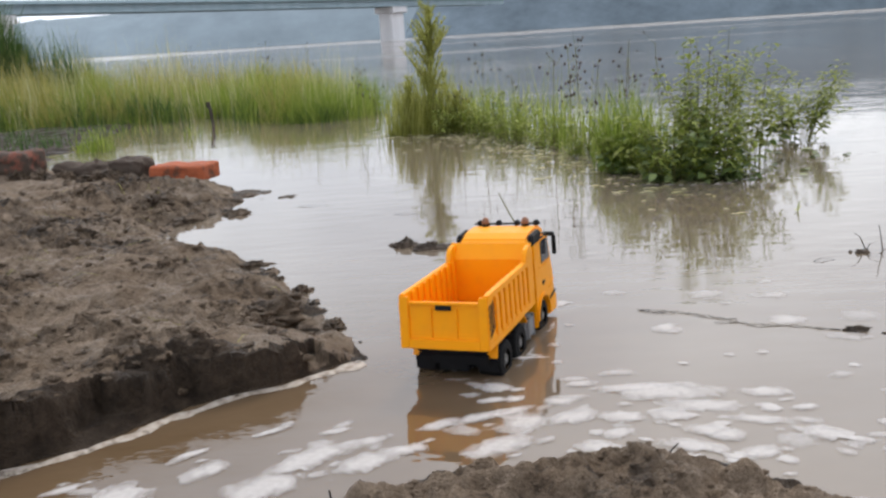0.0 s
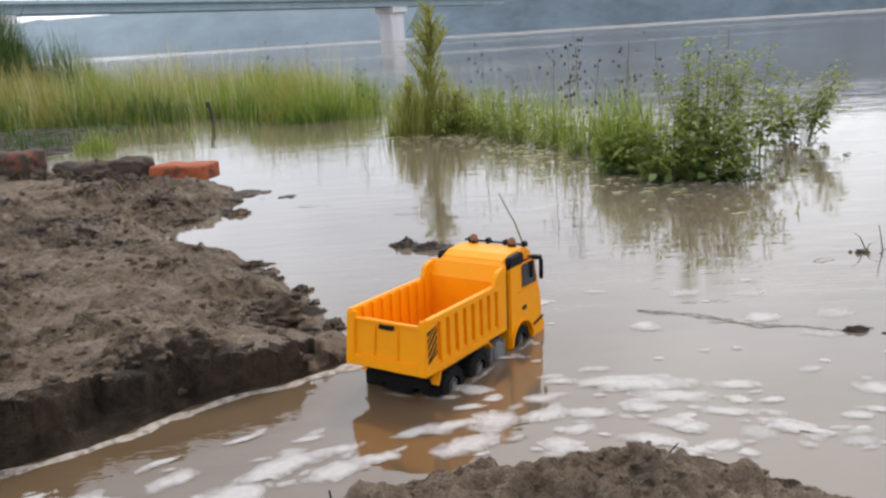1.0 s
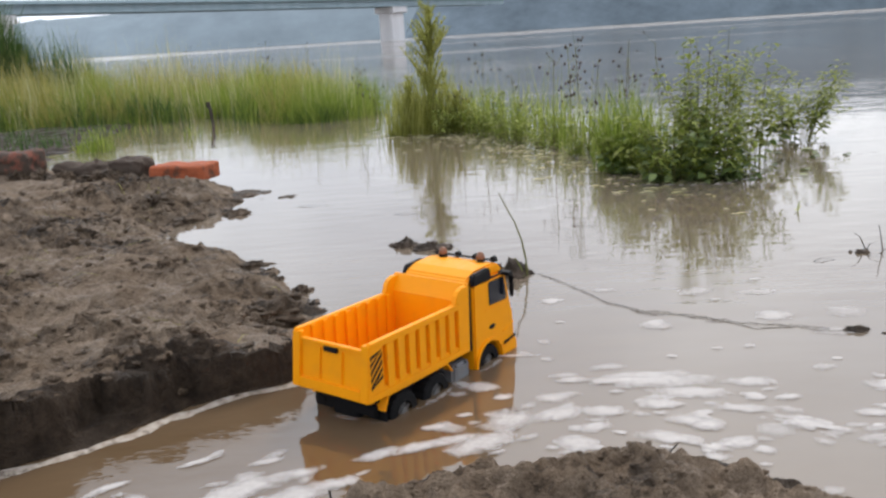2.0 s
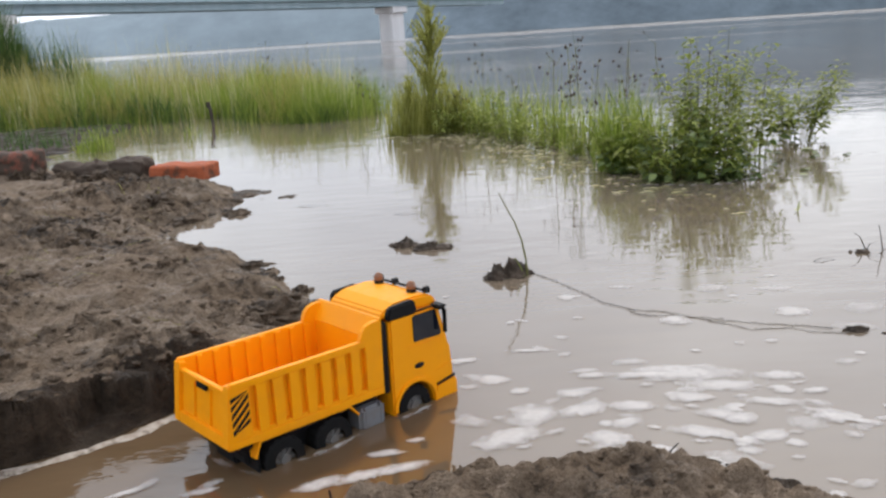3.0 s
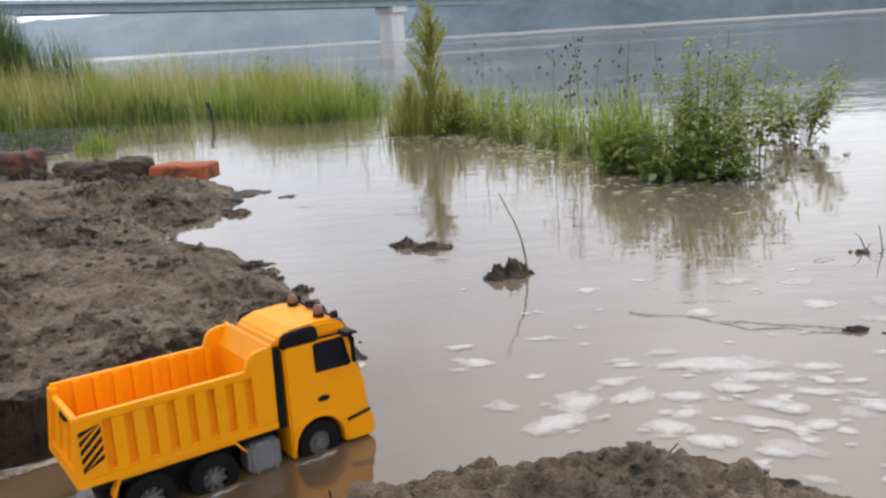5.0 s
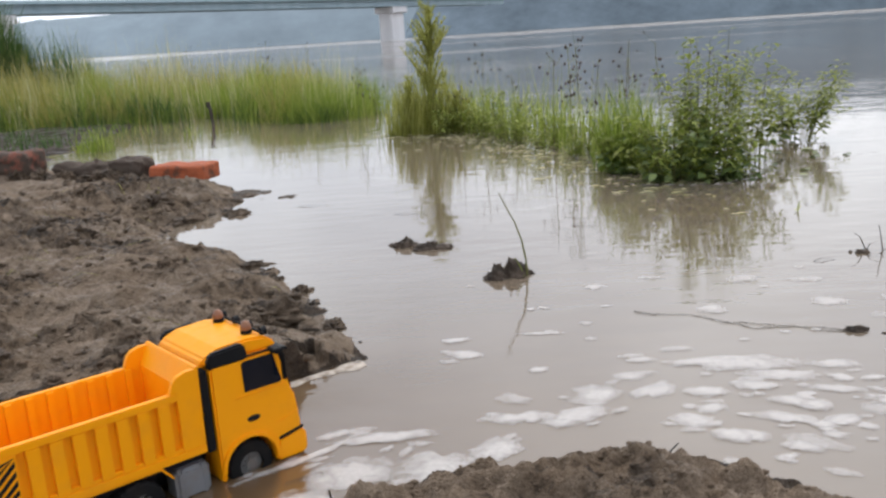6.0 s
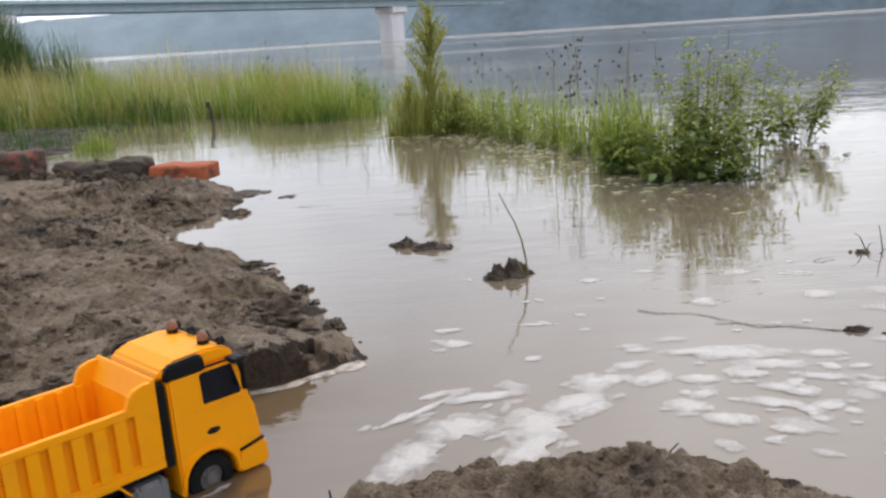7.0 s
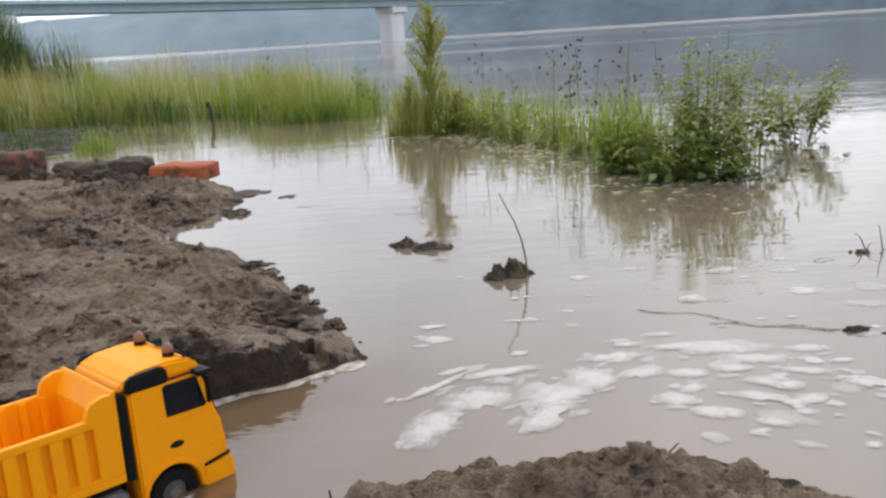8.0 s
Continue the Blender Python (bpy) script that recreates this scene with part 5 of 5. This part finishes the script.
# scattered froth that comes round the heap late, placed at 7 s
for i in range(26):
    a = 0.014 + 0.03 * rng.random() ** 1.5
    add_floater(open_drift(rng.uniform(0.22, 0.62), rng.uniform(0.80, 1.02), 7.0), a, a * rng.uniform(0.5, 0.9), rng.uniform(-30, 20), 0, FOAM if rng.random() < 0.5 else FOAM_THIN)
# channel behind the truck, placed at 0 s
CHANNEL_FOAM = [
    (-0.16, 0.895, 0.075, 0.035, 35), (-0.27, 0.88, 0.05, 0.028, 40), (-0.36, 0.835, 0.055, 0.035, 20), (-0.20, 0.835, 0.10, 0.045, 30), (-0.10, 0.875, 0.09, 0.03, 30),
    (-0.10, 0.93, 0.04, 0.018, 20), (-0.05, 0.90, 0.05, 0.02, 10), (-0.14, 0.96, 0.03, 0.012, 20), (-0.42, 0.86, 0.04, 0.014, 25), (-0.30, 0.925, 0.04, 0.012, 30), (-0.22, 0.97, 0.035, 0.01, 30)]
for x, y, a, b, r in CHANNEL_FOAM:
    with_flecks(track_drift(CHANNEL_DRIFT, x, y, 0), a * 1.0, b * 1.3, r)
# froth that wells up once the truck has gone by, placed at 7 s
WAKE_FOAM = [
    (0.005, 0.955, 0.085, 0.07, 10), (0.095, 0.945, 0.09, 0.09, 20), (0.08, 0.885, 0.07, 0.05, 25), (-0.05, 0.875, 0.10, 0.06, 35), (0.04, 1.035, 0.10, 0.025, -10), (0.165, 0.985, 0.08, 0.04, 30),
    (-0.06, 0.985, 0.10, 0.014, 20), (-0.02, 1.05, 0.04, 0.02, 10), (0.20, 1.06, 0.08, 0.03, -20)]
for x, y, a, b, r in WAKE_FOAM:
    with_flecks(track_drift(WAKE_DRIFT, x, y, 7), a, b * 1.05, r, 3.0)
# close about the tail of the truck at the start
for x, y, a, b, r in ((0.045, 1.02, 0.05, 0.016, 10), (0.03, 0.975, 0.07, 0.025, 25), (-0.02, 0.96, 0.05, 0.02, 30), (0.07, 0.99, 0.07, 0.02, 20), (0.085, 1.05, 0.03, 0.012, 10)):
    add_floater(track_drift(CHANNEL_DRIFT, x, y, 0), a, b, r)


for i in range(13):
    x = 0.55 + 0.031 * i
    foam_patch(x, 2.46 - 0.06 * math.sin(i * 0.26) + rng.gauss(0, 0.012), rng.uniform(0.02, 0.05), rng.uniform(0.012, 0.025), rng.uniform(-20, 20), 300 + i, FOAM)


def floating_leaves():
    for i in range(16):
        x, y = rng.uniform(0.95, 1.45), rng.uniform(2.2, 3.0)
        ob = new("floating_leaf", rng.choice(BROAD_LEAVES))
        ob.matrix_world = Matrix.Translation((x, y, 0.002)) @ Euler((0, rng.uniform(-0.1, 0.05), rng.uniform(0, 6.3))).to_matrix().to_4x4()
        tagged(ob, "dull green leaf floating on the water", "leaf", "leaves floating by the bush")


floating_leaves()


def flecks():
    """Bits of straw and scum that gather along the drowned islet."""
    k = Leafage()
    for _ in range(800):
        x, y, _s = island_edge()
        x, y, a = x - abs(rng.gauss(0, 0.10)), y - abs(rng.gauss(0, 0.28)), rng.uniform(-0.5, 0.5)
        k.leaf((x, y, 0.0015), (math.cos(a), math.sin(a), 0), rng.uniform(0.012, 0.045), rng.uniform(0.006, 0.016), 0.0)
    tagged(k.make("scum_flecks", LEAF_PALE), "pale flecks of straw and scum floating by the islet", "floating scum", kind="stuff")


flecks()


def pale_flowers():
    k = Leafage()
    for _ in range(40):
        x = rng.uniform(-3.5, -2.75)
        k.ball((x, rng.uniform(5.7, 6.1), rng.uniform(0.10, 0.36)), rng.uniform(0.006, 0.012))
    tagged(k.make("flower_heads", LEAF_PALE), "small pale flower heads among the meadow grass", "flowers", kind="stuff")


pale_flowers()


def foam_line():
    """Scum along the foot of the cut bank."""
    pts = [Vector((x, y)) for x, y in CHANNEL_EDGE[3:]]
    dense = []
    for a, b in zip(pts, pts[1:]):
        n = max(2, int((b - a).length / 0.008))
        dense += [a.lerp(b, i / n) for i in range(n)]
    verts, faces = [], []
    for i, p in enumerate(dense):
        q = dense[min(i + 1, len(dense) - 1)] - dense[max(i - 1, 0)]
        side = Vector((q.y, -q.x)).normalized()
        o = 0.013 + 0.012 * noise.noise((p.x * 16, p.y * 16, 3))
        w = 0.0065 + 0.012 * abs(noise.noise((p.x * 30, p.y * 30, 9)))
        for d, z in ((o - w, 0.0006), (o, 0.0028), (o + w, 0.0006)):
            verts.append((p.x + side.x * d, p.y + side.y * d, z))
    for i in range(len(dense) - 1):
        a = i * 3
        faces += [(a, a + 1, a + 4, a + 3), (a + 1, a + 2, a + 5, a + 4)]
    k = Mat("bank_foam", 0.7)
    k.set("Base Color", k.ramp(k.noise(90, 4), (0.3, (0.26, 0.20, 0.15)), (0.7, (0.50, 0.43, 0.36))))
    k.set("Alpha", k.ramp(k.noise(45, 4, 0.65), (0.30, 0.35), (0.48, 0.95)))
    tagged(from_lists("foam_line", verts, faces, k.m, True), "creamy foam line along the foot of the mud bank", "foam")


foam_line()


def scum_line(pts, width, seed):
    verts, faces = [], []
    n = 40 * (len(pts) - 1)
    for i in range(n + 1):
        u = i / n * (len(pts) - 1)
        k = min(int(u), len(pts) - 2)
        p = Vector(pts[k]).lerp(Vector(pts[k + 1]), u - k)
        y = p.y + 0.016 * noise.noise((p.x * 17, seed, 0)) + 0.005 * noise.noise((p.x * 50, seed, 4))
        w = width * (0.25 + abs(noise.noise((p.x * 30, seed, 8))) * 1.6) * math.sin(math.pi * min(max(i / n, 0.02), 0.98)) ** 0.4
        for d, z in ((-w, 0.0004), (0, 0.0016), (w, 0.0004)):
            verts.append((p.x, y + d, z))
    for i in range(n):
        a = i * 3
        faces += [(a, a + 1, a + 4, a + 3), (a + 1, a + 2, a + 5, a + 4)]
    ob = from_lists("scum_line", verts, faces, DARK_LINE, True)
    return tagged(ob, "thin dark line on the water", "scum line", "silt lines on the water")


# course of the thin dark line across the open water
DARK_LINE_FRONT = [(0.165, 1.585), (0.205, 1.51), (0.238, 1.43), (0.255, 1.375), (0.296, 1.335), (0.375, 1.296), (0.449, 1.232), (0.52, 1.20), (0.60, 1.185)]
DARK_LINES = [scum_line(DARK_LINE_FRONT[:5], 0.0020, 2.0), scum_line(DARK_LINE_FRONT[4:], 0.0050, 7.0),
        scum_line([(0.30, 1.345), (0.37, 1.315), (0.43, 1.265)], 0.0035, 11.0), scum_line([(0.40, 1.26), (0.47, 1.235), (0.56, 1.20)], 0.004, 14.0)]


def tail_froth(pts, width, seed):
    """White water that breaks along the tail and wheels, in the truck's own heading."""
    verts, faces, n = [], [], 30
    for i in range(n + 1):
        u = i / n * (len(pts) - 1)
        k = min(int(u), len(pts) - 2)
        p = Vector(pts[k]).lerp(Vector(pts[k + 1]), u - k)
        q = (Vector(pts[k + 1]) - Vector(pts[k])).normalized()
        side = Vector((q.y, -q.x))
        o = 0.007 * noise.noise((u * 3.1, seed, 1))
        w = width * (0.25 + 1.1 * abs(noise.noise((u * 4.0, seed, 6)))) * math.sin(math.pi * min(max(i / n, 0.04), 0.96)) ** 0.5
        for d, z in ((o - w, 0.0006), (o, 0.0026), (o + w, 0.0006)):
            verts.append((p.x + side.x * d, p.y + side.y * d, z))
    for i in range(n):
        a = i * 3
        faces += [(a, a + 1, a + 4, a + 3), (a + 1, a + 2, a + 5, a + 4)]
    return tagged(from_lists("foam_streak", verts, faces, FOAM_THIN, True), "narrow streak of white froth along the truck's wheels", "foam", "froth round the truck")


FROTH = [tail_froth([(0.016, 0.058), (0.006, 0.02), (0.008, -0.03), (0.018, -0.066), (0.05, -0.070)], 0.011, 1.0), tail_froth([(0.06, -0.069), (0.10, -0.073), (0.155, -0.070)], 0.010, 4.0),
         tail_froth([(0.20, -0.07), (0.23, -0.074), (0.275, -0.069)], 0.008, 9.0)]


# ---- what moves ----
def motions():
    steps = [i / 10 for i in range(81)]
    rows = [(t, glide(TRUCK_PATH, t)) for t in steps]
    walk(TRUCK, [(t, pose(r[0], r[1], r[2], r[5], -r[4], r[3])) for t, r in rows])
    rolled, turn_rows = 0.0, []
    for (t, r), (_, before) in zip(rows, rows[:1] + rows[:-1]):
        a = radians(r[3])
        rolled += ((r[0] - before[0]) * math.cos(a) + (r[1] - before[1]) * math.sin(a)) / 0.0268
        turn_rows.append((t, math.degrees(rolled)))
    for ob in FROTH:
        walk(ob, [(t, pose(r[0], r[1], 0.0002, 0, 0, r[3])) for t, r in rows[::2]])
    for w in WHEELS:
        x, y, z = w.location
        walk(w, [(t, pose(x, y, z, 0, a, 0)) for t, a in turn_rows])
    for i, (ob, way, turn, spin) in enumerate(FLOATERS):
        z = 0.0005 + 0.0001 * (i % 9)
        walk(ob, [(t, pose(*way(t), z, 0, 0, turn + spin * t)) for t in (0, 0.5, 1, 1.5, 2.2, 3, 3.8, 4.5, 5.2, 5.8, 6.4, 7, 7.5, 8)])
    for i, ob in enumerate(DARK_LINES):
        # the thin inner line comes up as the truck backs off, then goes under
        sink = 0.004 if i in (0, 2) else 0.0
        rise = 0.004 if i == 0 else 0.0
        walk(ob, [(t, pose(0.010 * math.sin(t * 0.9 + i), 0.006 * math.sin(t * 0.7 + 2 * i), 0.0004 - sink * min(max((t - 3.2) / 1.8, 0.0), 1.0) - rise * min(max((1.9 - t) / 1.0, 0.0), 1.0))) for t in (0, 1, 2, 3, 4, 5, 6, 7, 8)])


motions()
